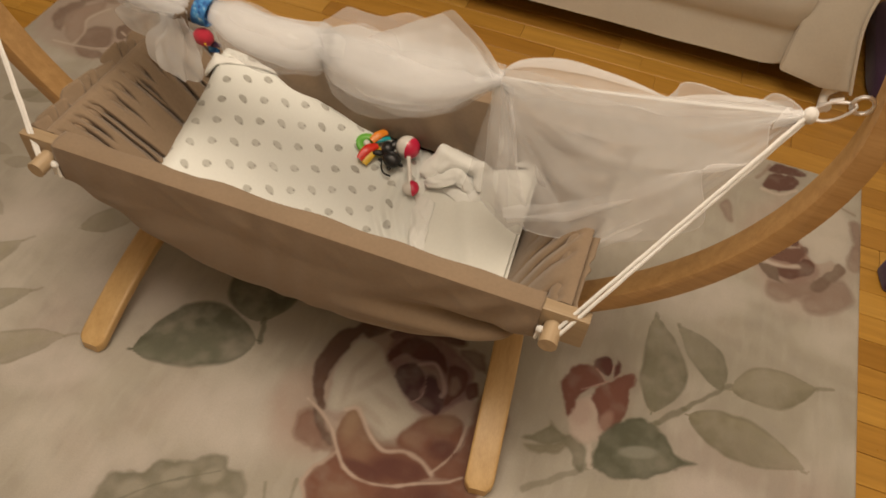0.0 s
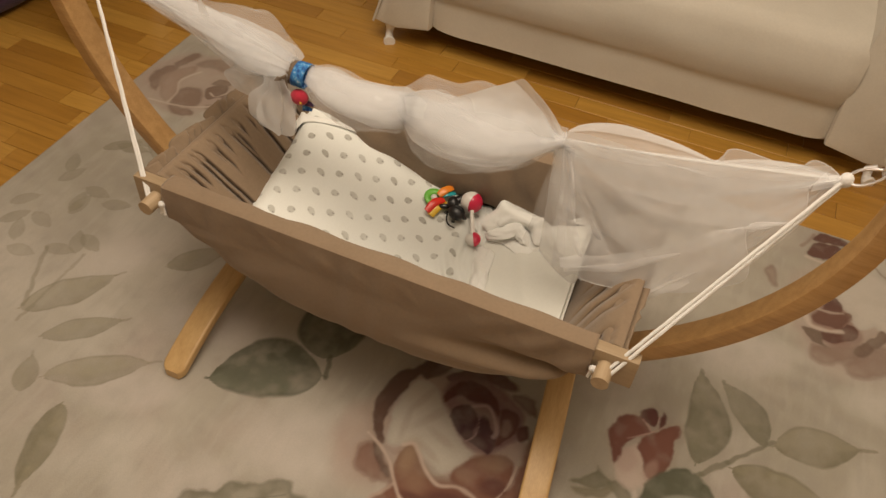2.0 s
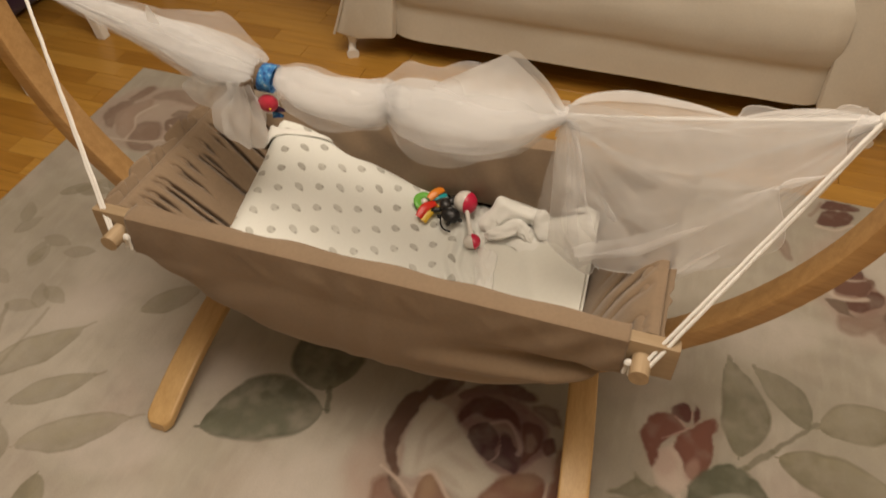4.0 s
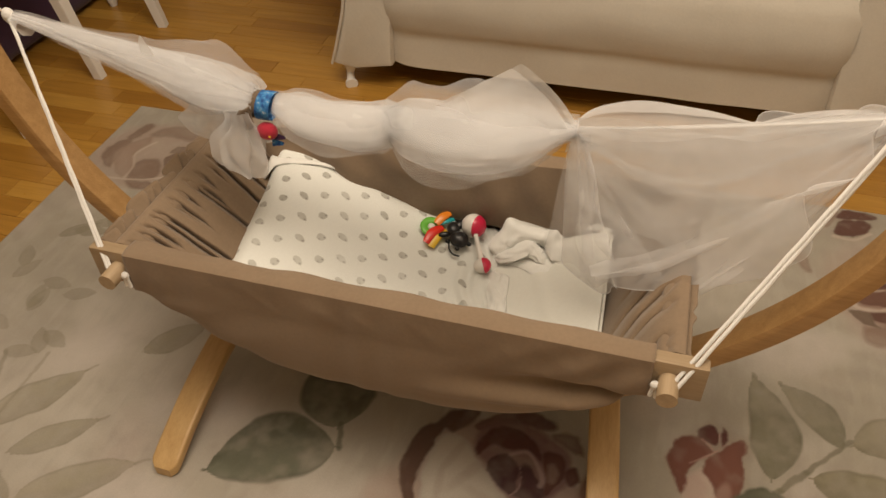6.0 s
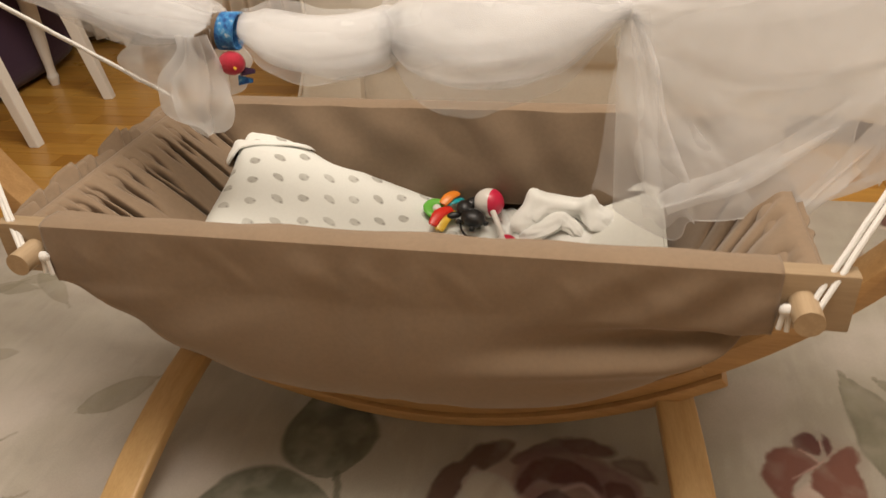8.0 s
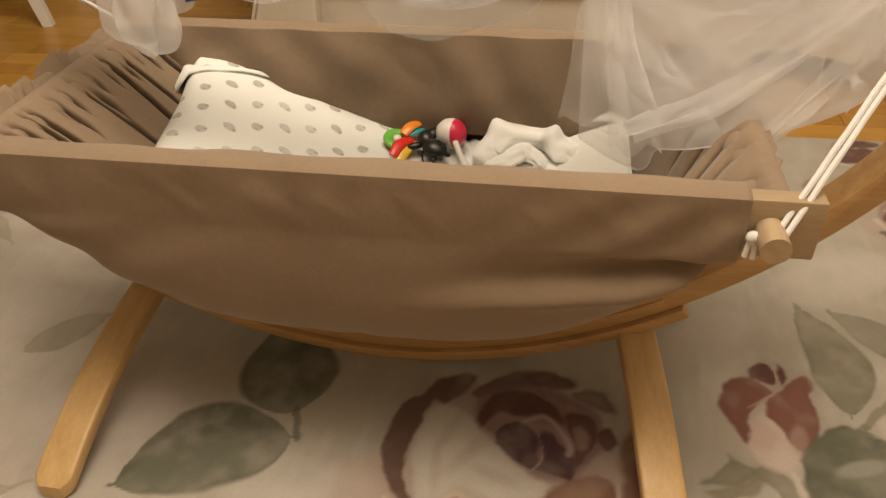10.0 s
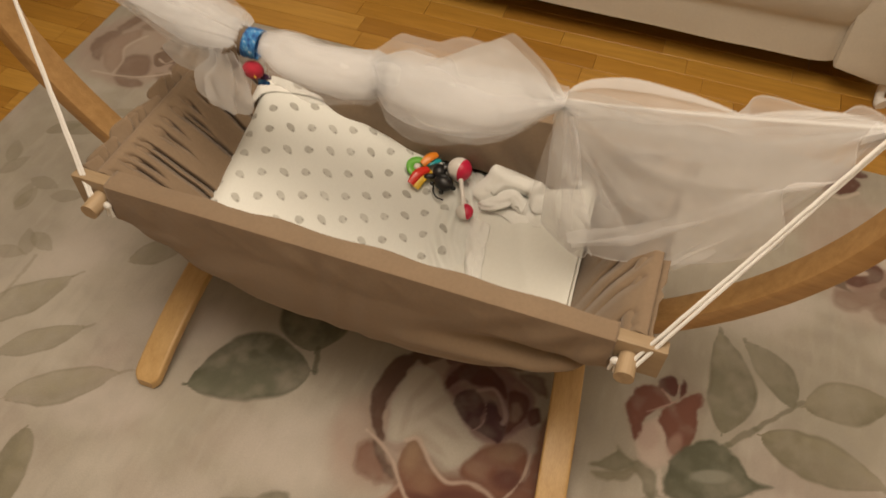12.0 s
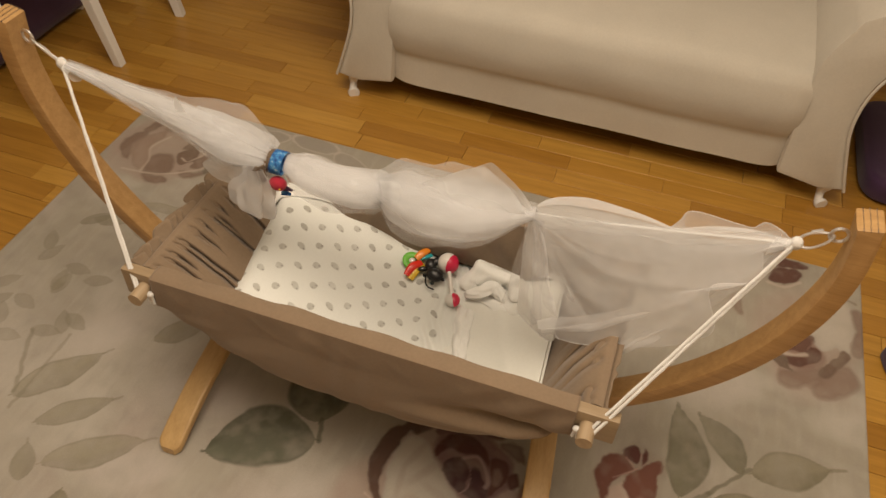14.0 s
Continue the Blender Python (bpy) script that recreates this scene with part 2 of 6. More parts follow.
def extrude_outline(outline, depth, bevel=0.003):
    """A closed outline in x and z, carried depth along y."""
    bm = bmesh.new()
    a = [bm.verts.new((x, 0, z)) for x, z in outline]
    b = [bm.verts.new((x, depth, z)) for x, z in outline]
    n = len(a)
    bm.faces.new(a)
    bm.faces.new(b[::-1])
    for i in range(n):
        bm.faces.new((a[i], b[i], b[(i + 1) % n], a[(i + 1) % n]))
    bmesh.ops.recalc_face_normals(bm, faces=bm.faces)
    if bevel:
        rim = [e for e in bm.edges if abs(e.verts[0].co.y - e.verts[1].co.y) < 1e-7]
        bmesh.ops.bevel(bm, geom=rim, offset=bevel, segments=2, profile=0.6, affect="EDGES")
    return bm


def ball(rx, ry, rz, u=16, v=10):
    bm = bmesh.new()
    bmesh.ops.create_uvsphere(bm, u_segments=u, v_segments=v, radius=1)
    bmesh.ops.scale(bm, vec=(rx, ry, rz), verts=bm.verts)
    return bm


def join(*bms):
    out = bmesh.new()
    for b in bms:
        me = bpy.data.meshes.new("tmp")
        b.to_mesh(me)
        b.free()
        out.from_mesh(me)
        bpy.data.meshes.remove(me)
    return out


def moved(bm, m):
    bmesh.ops.transform(bm, matrix=m, verts=bm.verts)
    return bm


def thicken(ob, thickness, offset=0.0):
    mod = ob.modifiers.new("thickness", "SOLIDIFY")
    mod.thickness, mod.offset = thickness, offset
    return ob


def wob(x, y, z=0.0, s=1.0):
    return noise.noise(Vector((x * s, y * s, z * s)))


def smooth_step(a, b, x):
    t = min(max((x - a) / (b - a), 0.0), 1.0)
    return t * t * (3 - 2 * t)


# ---- room shell ----
FLOOR_Z = -0.009


def slab(name, dims, material, label, category):
    ob = mesh_object(name, box(*dims, bevel=0), material, smooth=False)
    return tagged(ob, label, category, kind="structure")


slab("wall_north", (-2.75, 2.55, 2.2, 2.32, FLOOR_Z, 2.6), WALL, "plain warm white painted wall behind the sofa", "wall")
slab("wall_south", (-2.75, 2.55, -2.32, -2.2, FLOOR_Z, 2.6), WALL, "plain warm white painted wall", "wall")
slab("wall_west", (-2.75, -2.63, -2.2, 2.2, FLOOR_Z, 2.6), WALL, "plain warm white painted wall beyond the chairs", "wall")
slab("wall_east", (2.43, 2.55, -2.2, 2.2, FLOOR_Z, 2.6), WALL, "plain warm white painted wall", "wall")
slab("ceiling", (-2.75, 2.55, -2.32, 2.32, 2.6, 2.7), CEILING, "plain white ceiling", "ceiling")
floor = slab("floor", (-2.63, 2.43, -2.2, 2.2, FLOOR_Z - 0.05, FLOOR_Z - 0.004), OAK, "honey oak strip parquet with a satin finish", "floor")

# ---- rug ----
RUG_X0, RUG_X1, RUG_Y0, RUG_Y1, RUG_TOP = -1.065, 1.205, -0.575, 0.990, 0.001


class Print:
    """A dyed pattern, painted shape by shape on a grid of cloth, in metres."""

    def __init__(self, xs, ys, ground, seed):
        self.x, self.y = np.meshgrid(xs, ys, indexing="ij")
        self.rng = np.random.RandomState(seed)
        self.c = np.empty(self.x.shape + (3,))
        self.c[:] = ground
        self.fine = self.cloud(0.025)
        self.mid = self.cloud(0.09)
        self.worn = np.clip((self.cloud(0.034) - 0.5) * 3.2, 0, 1)
        self.ground = ground

    def cloud(self, size, long=1.0):
        """Smooth random values from 0 to 1 with blots of about that size, drawn out along y."""
        out, amp, total = np.zeros(self.x.shape), 1.0, 0.0
        for _ in range(3):
            u, v = (self.x - self.x.min()) / size, (self.y - self.y.min()) / (size * long)
            g = self.rng.rand(int(u.max()) + 3, int(v.max()) + 3)
            i, j = u.astype(int), v.astype(int)
            a, b = u - i, v - j
            a, b = a * a * (3 - 2 * a), b * b * (3 - 2 * b)
            out += amp * ((g[i, j] * (1 - a) + g[i + 1, j] * a) * (1 - b) + (g[i, j + 1] * (1 - a) + g[i + 1, j + 1] * a) * b)
            total, amp, size = total + amp, amp * 0.5, size * 0.5
        return out / total

    def lay(self, mask, colour, strength=1.0):
        m = np.clip(mask * strength, 0, 1)[..., None]
        self.c = self.c * (1 - m) + np.array(colour) * m

    def soft(self, d, edge):
        """1 inside d < 1, falling off over edge."""
        t = np.clip((1 + edge / 2 - d) / edge, 0, 1)
        return t * t * (3 - 2 * t)

    def leaf(self, x0, y0, x1, y1, wide, colour, strength=0.85, bend=0.0, tail=0.12):
        """A pointed leaf from its stalk to its tip."""
        length = math.hypot(x1 - x0, y1 - y0)
        ux, uy = (x1 - x0) / length, (y1 - y0) / length
        big = min(1.0, length / 0.2)
        s = ((self.x - x0) * ux + (self.y - y0) * uy) / length
        n = -(self.x - x0) * uy + (self.y - y0) * ux - bend * length * 4 * s * (1 - s) + (self.fine - 0.5) * 0.005 * big + (self.mid - 0.5) * 0.022 * big
        half = wide / 2 * np.clip(np.sin(np.pi * np.clip(s, 0, 1) ** 0.85), 0, 1) ** 0.8 + 0.002
        d = np.abs(n) / half + 3 * np.clip(-s, 0, 9) * 6 + 3 * np.clip(s - 1, 0, 9) * 6
        m = self.soft(d, 0.18)
        pool = np.clip(0.30 + 0.9 * self.mid + 0.45 * (self.fine - 0.3), 0, 1.15)
        self.lay(m * pool, colour, strength)
        # the wash is thinner on one half and dries dark along the rim
        side = self.soft(np.abs(n - half * 0.45) / (half * 0.6), 1.2) * m
        self.lay(side * np.clip(self.fine * 1.3 - 0.2, 0, 1), tuple(c * 1.6 + 0.06 for c in colour), 0.5 * big)
        self.lay(m * np.exp(-((d - 0.97) / 0.10) ** 2), tuple(c * 0.72 for c in colour), 0.35 * big)
        self.lay(m * self.worn, self.ground, 0.34)
        if tail:
            self.stem(x1, y1, x1 + ux * length * tail, y1 + uy * length * tail, 0.007, colour, strength * 0.8)

    def stem(self, x0, y0, x1, y1, wide, colour, strength=0.7):
        length = math.hypot(x1 - x0, y1 - y0)
        ux, uy = (x1 - x0) / length, (y1 - y0) / length
        s = (self.x - x0) * ux + (self.y - y0) * uy
        n = -(self.x - x0) * uy + (self.y - y0) * ux + (self.fine - 0.5) * 0.012
        out = np.hypot(n, np.clip(-s, 0, None) + np.clip(s - length, 0, None))
        self.lay(self.soft(out / (wide / 2), 0.7) * (0.6 + 0.5 * self.mid), colour, strength)

    def petal(self, corners, colour, strength=1.0, edge=0.008, rim=None):
        """A painted patch inside a smooth closed outline; rim: the colour of a thin edge line."""
        n = len(corners)
        pts = []
        for k in range(n):
            p0, p1, p2, p3 = (np.array(corners[(k + j) % n], float) for j in (-1, 0, 1, 2))
            for t in (0, 0.2, 0.4, 0.6, 0.8):
                pts.append(0.5 * (2 * p1 + (p2 - p0) * t + (2 * p0 - 5 * p1 + 4 * p2 - p3) * t * t + (3 * p1 - p0 - 3 * p2 + p3) * t ** 3))
        d, inside = self.line_distance(pts + pts[:1])
        d = np.where(inside, -d, d) + (self.fine - 0.5) * 0.015 + (self.mid - 0.5) * 0.009
        m = np.clip(0.5 - d / edge, 0, 1)
        self.lay(m * (0.50 + 0.62 * self.mid + 0.42 * self.fine), colour, strength)
        # paint gathers along the edge as it dries, and wears off in spots
        self.lay(m * np.exp(-(d / 0.008) ** 2), tuple(c * 0.7 for c in colour), 0.3)
        self.lay(m * self.worn, self.ground, 0.2)
        self.lay(np.exp(-np.clip(d, 0, None) / 0.014) * (d > 0) * self.mid, colour, 0.28)
        if rim:
            self.lay(np.exp(-(d / 0.0045) ** 2) * np.clip(0.2 + 1.2 * self.mid, 0, 1), rim, 0.8)

    def stroke(self, corners, wide, colour, strength=0.85):
        """A brush line through the corners."""
        pts = [np.array(q)[:2] for q in curve_points([(x, y, 0) for x, y in corners], 8 * len(corners))]
        d, _ = self.line_distance(pts)
        d = d + (self.fine - 0.5) * 0.005
        self.lay(np.clip(1.25 - d / (wide / 2), 0, 1) * np.clip(0.55 + 0.7 * self.mid, 0, 1), colour, strength)

    def line_distance(self, pts):
        """Distance to a polyline near it, and the cells that it encloses."""
        dist, inside = np.full(self.x.shape, 9.0), np.zeros(self.x.shape, bool)
        a = np.array(pts)
        near = (slice(*np.searchsorted(self.x[:, 0], (a[:, 0].min() - 0.05, a[:, 0].max() + 0.05))), slice(*np.searchsorted(self.y[0], (a[:, 1].min() - 0.05, a[:, 1].max() + 0.05))))
        gx, gy, dd, ii = self.x[near], self.y[near], dist[near], inside[near]
        for (ax, ay), (bx, by) in zip(a, a[1:]):
            vx, vy = bx - ax, by - ay
            t = np.clip(((gx - ax) * vx + (gy - ay) * vy) / (vx * vx + vy * vy + 1e-12), 0, 1)
            np.minimum(dd, np.hypot(gx - ax - t * vx, gy - ay - t * vy), out=dd)
            if abs(vy) > 1e-9:
                ii ^= ((ay > gy) != (by > gy)) & (gx < ax + (gy - ay) * vx / vy)
        return dist, inside

    def blot(self, x, y, rx, ry, turn, colour, strength=0.8, edge=0.25, ragged=0.18, rim=None, bite=None):
        """An oval patch with a ragged edge; rim: a pale outline; bite: (dx, dy, scale) of an oval left out."""
        c, s = math.cos(radians(turn)), math.sin(radians(turn))

        def dist(ox, oy, scale):
            a, b = (self.x - ox) * c + (self.y - oy) * s, -(self.x - ox) * s + (self.y - oy) * c
            return np.hypot(a / (rx * scale), b / (ry * scale)) + (self.mid - 0.5) * ragged * 2 + (self.fine - 0.5) * ragged

        d = dist(x, y, 1.0)
        m = self.soft(d, edge)
        if bite:
            m = m * (1 - self.soft(dist(x + bite[0], y + bite[1], bite[2]), edge))
        self.lay(m * (0.34 + 0.62 * self.mid + 0.42 * self.fine), colour, strength)
        if rim:
            self.lay(np.exp(-((d - 1) / 0.06) ** 2) * np.clip(0.25 + 1.3 * self.mid, 0, 1) * (1 if not bite else np.clip(m * 2, 0, 1)), rim, 0.75)


def rug_print(xs, ys):
    p = Print(xs, ys, (0.425, 0.390, 0.318), 11)
    big = p.cloud(0.55)
    p.lay(np.clip((big - 0.45) * 2.6, 0, 1), (0.56, 0.515, 0.45), 0.9)
    p.lay(np.clip((p.cloud(0.3) - 0.55) * 3, 0, 1), (0.39, 0.355, 0.305), 0.75)
    p.lay(np.clip((p.cloud(0.22) - 0.6) * 3, 0, 1), (0.50, 0.40, 0.36), 0.6)
    p.lay(np.clip((p.cloud(0.04) - 0.5) * 2.5, 0, 1), (0.38, 0.345, 0.295), 0.45)
    p.lay(np.clip((p.cloud(0.13) - 0.56) * 4, 0, 1), (0.62, 0.58, 0.515), 0.6)
    p.lay(np.clip((p.cloud(0.012, 5.0) - 0.5) * 3, 0, 1), (0.38, 0.345, 0.30), 0.28)
    p.lay(np.clip((p.cloud(0.016, 4.0) - 0.52) * 3, 0, 1), (0.60, 0.56, 0.495), 0.25)
    # faint long brush streaks
    streak = np.sin(p.y * 90 + p.x * 25 + p.mid * 7) * 0.5 + 0.5
    p.lay(streak * np.clip(p.cloud(0.25) - 0.4, 0, 1), (0.60, 0.565, 0.50), 0.45)
    pink, rose, wine, dark, pale = (0.45, 0.33, 0.27), (0.200, 0.090, 0.058), (0.108, 0.038, 0.031), (0.075, 0.030, 0.034), (0.62, 0.54, 0.47)
    grey, moss, olive = (0.190, 0.178, 0.120), (0.115, 0.118, 0.078), (0.235, 0.212, 0.142)

    # pale washes round the flowers
    for x, y, rx, ry, turn in ((0.03, -0.16, 0.13, 0.09, 30), (-0.10, -0.33, 0.10, 0.06, 60), (-0.36, -0.20, 0.12, 0.05, 20), (0.10, -0.33, 0.10, 0.05, -20), (0.60, 0.30, 0.09, 0.05, 40), (-0.30, 0.02, 0.12, 0.05, 10), (0.86, 0.48, 0.12, 0.06, 25), (-0.62, 0.10, 0.10, 0.07, 50), (0.95, 0.02, 0.09, 0.05, 0)):
        p.blot(x, y, rx, ry, turn, (0.62, 0.565, 0.515), 0.6, 0.9, 0.35)
    # large rose under the cradle
    line, brown, cup = (0.58, 0.46, 0.38), (0.125, 0.070, 0.050), (0.54, 0.50, 0.43)
    p.blot(0.16, -0.09, 0.08, 0.10, 20, pink, 0.6, 0.6)
    p.petal([(0.245, -0.12), (0.26, -0.07), (0.33, -0.10), (0.46, -0.02), (0.52, 0.0), (0.52, -0.15), (0.42, -0.28), (0.30, -0.27), (0.25, -0.18)], rose, 0.85, 0.02)
    p.petal([(0.255, -0.15), (0.297, -0.17), (0.36, -0.165), (0.465, -0.12), (0.50, -0.09), (0.53, -0.15), (0.50, -0.24), (0.40, -0.30), (0.28, -0.29), (0.22, -0.22)], rose, 1.0, 0.012, line)
    p.petal([(0.36, -0.18), (0.43, -0.15), (0.45, -0.22), (0.38, -0.27)], wine, 0.5, 0.03)
    p.petal([(0.44, -0.13), (0.465, -0.05), (0.47, 0.06), (0.51, 0.09), (0.535, 0.0), (0.51, -0.10)], rose, 0.95, 0.012)
    p.petal([(0.149, -0.111), (0.164, -0.086), (0.196, -0.099), (0.239, -0.143), (0.209, -0.160), (0.165, -0.15)], rose, 0.7, 0.012)
    p.petal([(0.172, -0.086), (0.196, -0.099), (0.239, -0.143), (0.215, -0.137), (0.19, -0.115)], brown, 0.9, 0.006)
    p.petal([(0.21, -0.09), (0.18, -0.04), (0.17, 0.02), (0.185, 0.09), (0.23, 0.13), (0.32, 0.15), (0.40, 0.13), (0.45, 0.08), (0.465, 0.0), (0.46, -0.07), (0.36, -0.09), (0.28, -0.08)], (0.40, 0.31, 0.265), 1.0, 0.012)
    p.petal([(0.184, -0.039), (0.178, 0.014), (0.189, 0.081), (0.224, 0.095), (0.271, 0.064), (0.317, 0.028), (0.345, 0.003), (0.37, -0.01), (0.36, -0.055), (0.327, -0.09), (0.275, -0.07), (0.24, -0.065), (0.204, -0.072)], cup, 1.2, 0.012)
    for x, y, rx, ry, turn in ((0.225, 0.05, 0.008, 0.045, -20), (0.26, 0.02, 0.010, 0.05, -35), (0.30, -0.02, 0.035, 0.010, -20), (0.215, -0.02, 0.008, 0.04, 5), (0.29, -0.06, 0.03, 0.008, -25)):
        p.blot(x, y, rx, ry, turn, (0.40, 0.335, 0.28), 0.55, 1.2, 0.4)
    p.petal([(0.187, -0.078), (0.155, -0.055), (0.139, -0.01), (0.138, 0.053), (0.15, 0.095), (0.19, 0.118), (0.185, 0.075), (0.172, 0.026), (0.174, -0.029)], brown, 1.05, 0.006)
    p.petal([(0.172, 0.112), (0.20, 0.150), (0.25, 0.158), (0.24, 0.135), (0.215, 0.102), (0.191, 0.104)], brown, 0.95, 0.008)
    p.petal([(0.255, 0.118), (0.276, 0.152), (0.33, 0.178), (0.39, 0.176), (0.40, 0.155), (0.328, 0.150)], wine, 0.9, 0.008)
    p.petal([(0.40, 0.14), (0.44, 0.15), (0.465, 0.11), (0.44, 0.12)], wine, 0.7, 0.008)
    p.petal([(0.239, -0.119), (0.234, -0.077), (0.246, -0.055), (0.263, -0.066), (0.289, -0.093), (0.327, -0.115), (0.354, -0.110), (0.386, -0.104), (0.414, -0.116), (0.432, -0.130), (0.406, -0.154), (0.368, -0.172), (0.328, -0.184), (0.29, -0.176), (0.260, -0.155)], rose, 1.1, 0.006)
    ochre = (0.36, 0.255, 0.165)
    p.blot(0.252, -0.085, 0.018, 0.036, 0, ochre, 0.7, 1.4, 0.3)
    p.blot(0.285, -0.125, 0.026, 0.035, 35, ochre, 0.35, 1.4, 0.3)
    p.blot(0.37, -0.14, 0.055, 0.022, 10, wine, 0.9, 0.8)
    p.blot(0.31, -0.165, 0.045, 0.014, -5, wine, 0.8, 0.8)
    p.blot(0.30, -0.235, 0.04, 0.03, -20, ochre, 0.35, 1.4, 0.3)
    p.blot(0.46, -0.19, 0.04, 0.05, 20, wine, 0.7, 0.8)
    p.petal([(0.346, -0.089), (0.36, -0.053), (0.388, -0.016), (0.429, 0.0), (0.458, -0.008), (0.465, -0.054), (0.454, -0.075), (0.439, -0.11), (0.421, -0.114), (0.389, -0.097), (0.362, -0.101)], rose, 0.95, 0.008)
    p.blot(0.415, -0.025, 0.030, 0.020, 15, ochre, 0.5, 1.4, 0.3)
    p.blot(0.435, -0.075, 0.028, 0.020, 20, wine, 0.85, 0.8)
    p.blot(0.375, -0.075, 0.020, 0.016, 20, ochre, 0.3, 1.4)
    p.stroke([(0.232, -0.065), (0.250, -0.055), (0.270, -0.070), (0.295, -0.096), (0.332, -0.116), (0.368, -0.104), (0.405, -0.110), (0.432, -0.127)], 0.011, line)
    p.stroke([(0.43, -0.125), (0.45, -0.091), (0.462, -0.056), (0.463, -0.012)], 0.005, line, 0.7)
    p.stroke([(0.153, -0.071), (0.184, -0.085), (0.219, -0.108), (0.245, -0.14), (0.276, -0.172), (0.315, -0.184), (0.368, -0.175), (0.415, -0.152), (0.463, -0.131), (0.488, -0.112)], 0.007, line)
    p.petal([(0.262, 0.07), (0.262, 0.12), (0.33, 0.15), (0.42, 0.12), (0.445, 0.06), (0.42, 0.01), (0.39, -0.015), (0.335, -0.005), (0.30, 0.035)], (0.24, 0.14, 0.13), 0.95, 0.012)
    p.petal([(0.271, 0.064), (0.262, 0.090), (0.286, 0.126), (0.332, 0.134), (0.379, 0.108), (0.388, 0.080), (0.357, 0.097), (0.322, 0.090), (0.295, 0.095)], wine, 1.1, 0.006)
    p.petal([(0.290, 0.053), (0.320, 0.076), (0.349, 0.056), (0.355, 0.017), (0.34, -0.003), (0.314, 0.018)], dark, 1.05, 0.005)
    p.petal([(0.352, 0.056), (0.366, 0.065), (0.386, 0.041), (0.407, 0.014), (0.398, -0.012), (0.369, 0.0), (0.35, 0.002), (0.362, 0.018)], dark, 1.1, 0.005)
    p.petal([(0.386, 0.099), (0.422, 0.098), (0.434, 0.066), (0.416, 0.024), (0.405, 0.009), (0.408, 0.05)], wine, 1.1, 0.005)
    p.petal([(0.408, 0.075), (0.420, 0.070), (0.418, 0.045), (0.411, 0.05)], pink, 0.5, 0.008)
    p.stroke([(0.330, 0.080), (0.359, 0.093), (0.381, 0.073), (0.397, 0.045), (0.396, 0.030)], 0.010, (0.44, 0.33, 0.31), 0.9)
    p.stroke([(0.352, 0.060), (0.360, 0.035), (0.357, 0.012), (0.345, -0.004)], 0.003, (0.36, 0.25, 0.23), 0.8)
    p.petal([(0.438, 0.069), (0.452, 0.086), (0.464, 0.059), (0.449, 0.044)], wine, 0.95, 0.006)

    # rosebud with its spray of leaves
    p.stem(0.719, 0.006, 0.815, 0.134, 0.014, grey, 0.7)
    p.stem(0.815, 0.134, 0.862, 0.184, 0.012, grey, 0.75)
    p.stem(0.862, 0.184, 0.945, 0.275, 0.010, grey, 0.75)
    p.stem(0.60, -0.09, 0.719, 0.006, 0.012, grey, 0.6)
    p.petal([(0.569, 0.006), (0.60, 0.028), (0.614, 0.060), (0.636, 0.050), (0.652, 0.040), (0.640, 0.018), (0.615, 0.010)], grey, 0.8, 0.006)
    p.petal([(0.64, 0.035), (0.667, 0.045), (0.690, 0.025), (0.694, -0.018), (0.680, -0.010), (0.672, 0.015)], grey, 0.9, 0.006)
    p.petal([(0.577, -0.004), (0.62, 0.010), (0.655, 0.030), (0.640, 0.0), (0.60, -0.012)], olive, 0.8, 0.006)
    p.stem(0.697, 0.046, 0.708, -0.003, 0.011, pale, 0.9)
    p.petal([(0.690, 0.150), (0.654, 0.120), (0.643, 0.080), (0.659, 0.053), (0.695, 0.042), (0.722, 0.072), (0.715, 0.11)], (0.60, 0.50, 0.43), 1.15, 0.010)
    p.blot(0.668, 0.10, 0.02, 0.03, 0, (0.50, 0.36, 0.31), 0.6, 0.8)
    p.petal([(0.673, 0.212), (0.676, 0.234), (0.693, 0.247), (0.706, 0.236), (0.706, 0.200), (0.688, 0.205)], wine, 1.15, 0.005)
    p.petal([(0.709, 0.245), (0.724, 0.244), (0.727, 0.216), (0.710, 0.196)], wine, 1.15, 0.005)
    p.petal([(0.645, 0.078), (0.632, 0.102), (0.617, 0.144), (0.623, 0.183), (0.646, 0.206), (0.674, 0.206), (0.689, 0.192), (0.699, 0.184), (0.671, 0.160), (0.652, 0.124)], (0.195, 0.080, 0.058), 1.15, 0.005)
    p.petal([(0.704, 0.190), (0.733, 0.221), (0.752, 0.222), (0.753, 0.171), (0.752, 0.124), (0.737, 0.090), (0.716, 0.081), (0.700, 0.112), (0.678, 0.148)], (0.205, 0.085, 0.060), 1.1, 0.005)
    p.blot(0.718, 0.100, 0.012, 0.025, -12, (0.42, 0.27, 0.22), 0.7, 0.8)
    p.stroke([(0.655, 0.150), (0.676, 0.166), (0.700, 0.186), (0.728, 0.218)], 0.004, (0.46, 0.30, 0.26), 0.8)
    p.stroke([(0.676, 0.208), (0.690, 0.198), (0.700, 0.186), (0.708, 0.200), (0.707, 0.230)], 0.0035, (0.46, 0.30, 0.26), 0.7)
    p.petal([(0.713, 0.004), (0.710, 0.045), (0.728, 0.090), (0.769, 0.131), (0.804, 0.130), (0.841, 0.105), (0.866, 0.080), (0.910, 0.081), (0.880, 0.062), (0.837, 0.030), (0.79, 0.005), (0.75, -0.005)], moss, 0.95, 0.006)
    p.blot(0.79, 0.06, 0.035, 0.012, 20, (0.36, 0.36, 0.30), 0.7, 0.6)
    p.leaf(0.795, 0.155, 0.772, 0.385, 0.092, grey, 0.9, -0.09, tail=0.04)
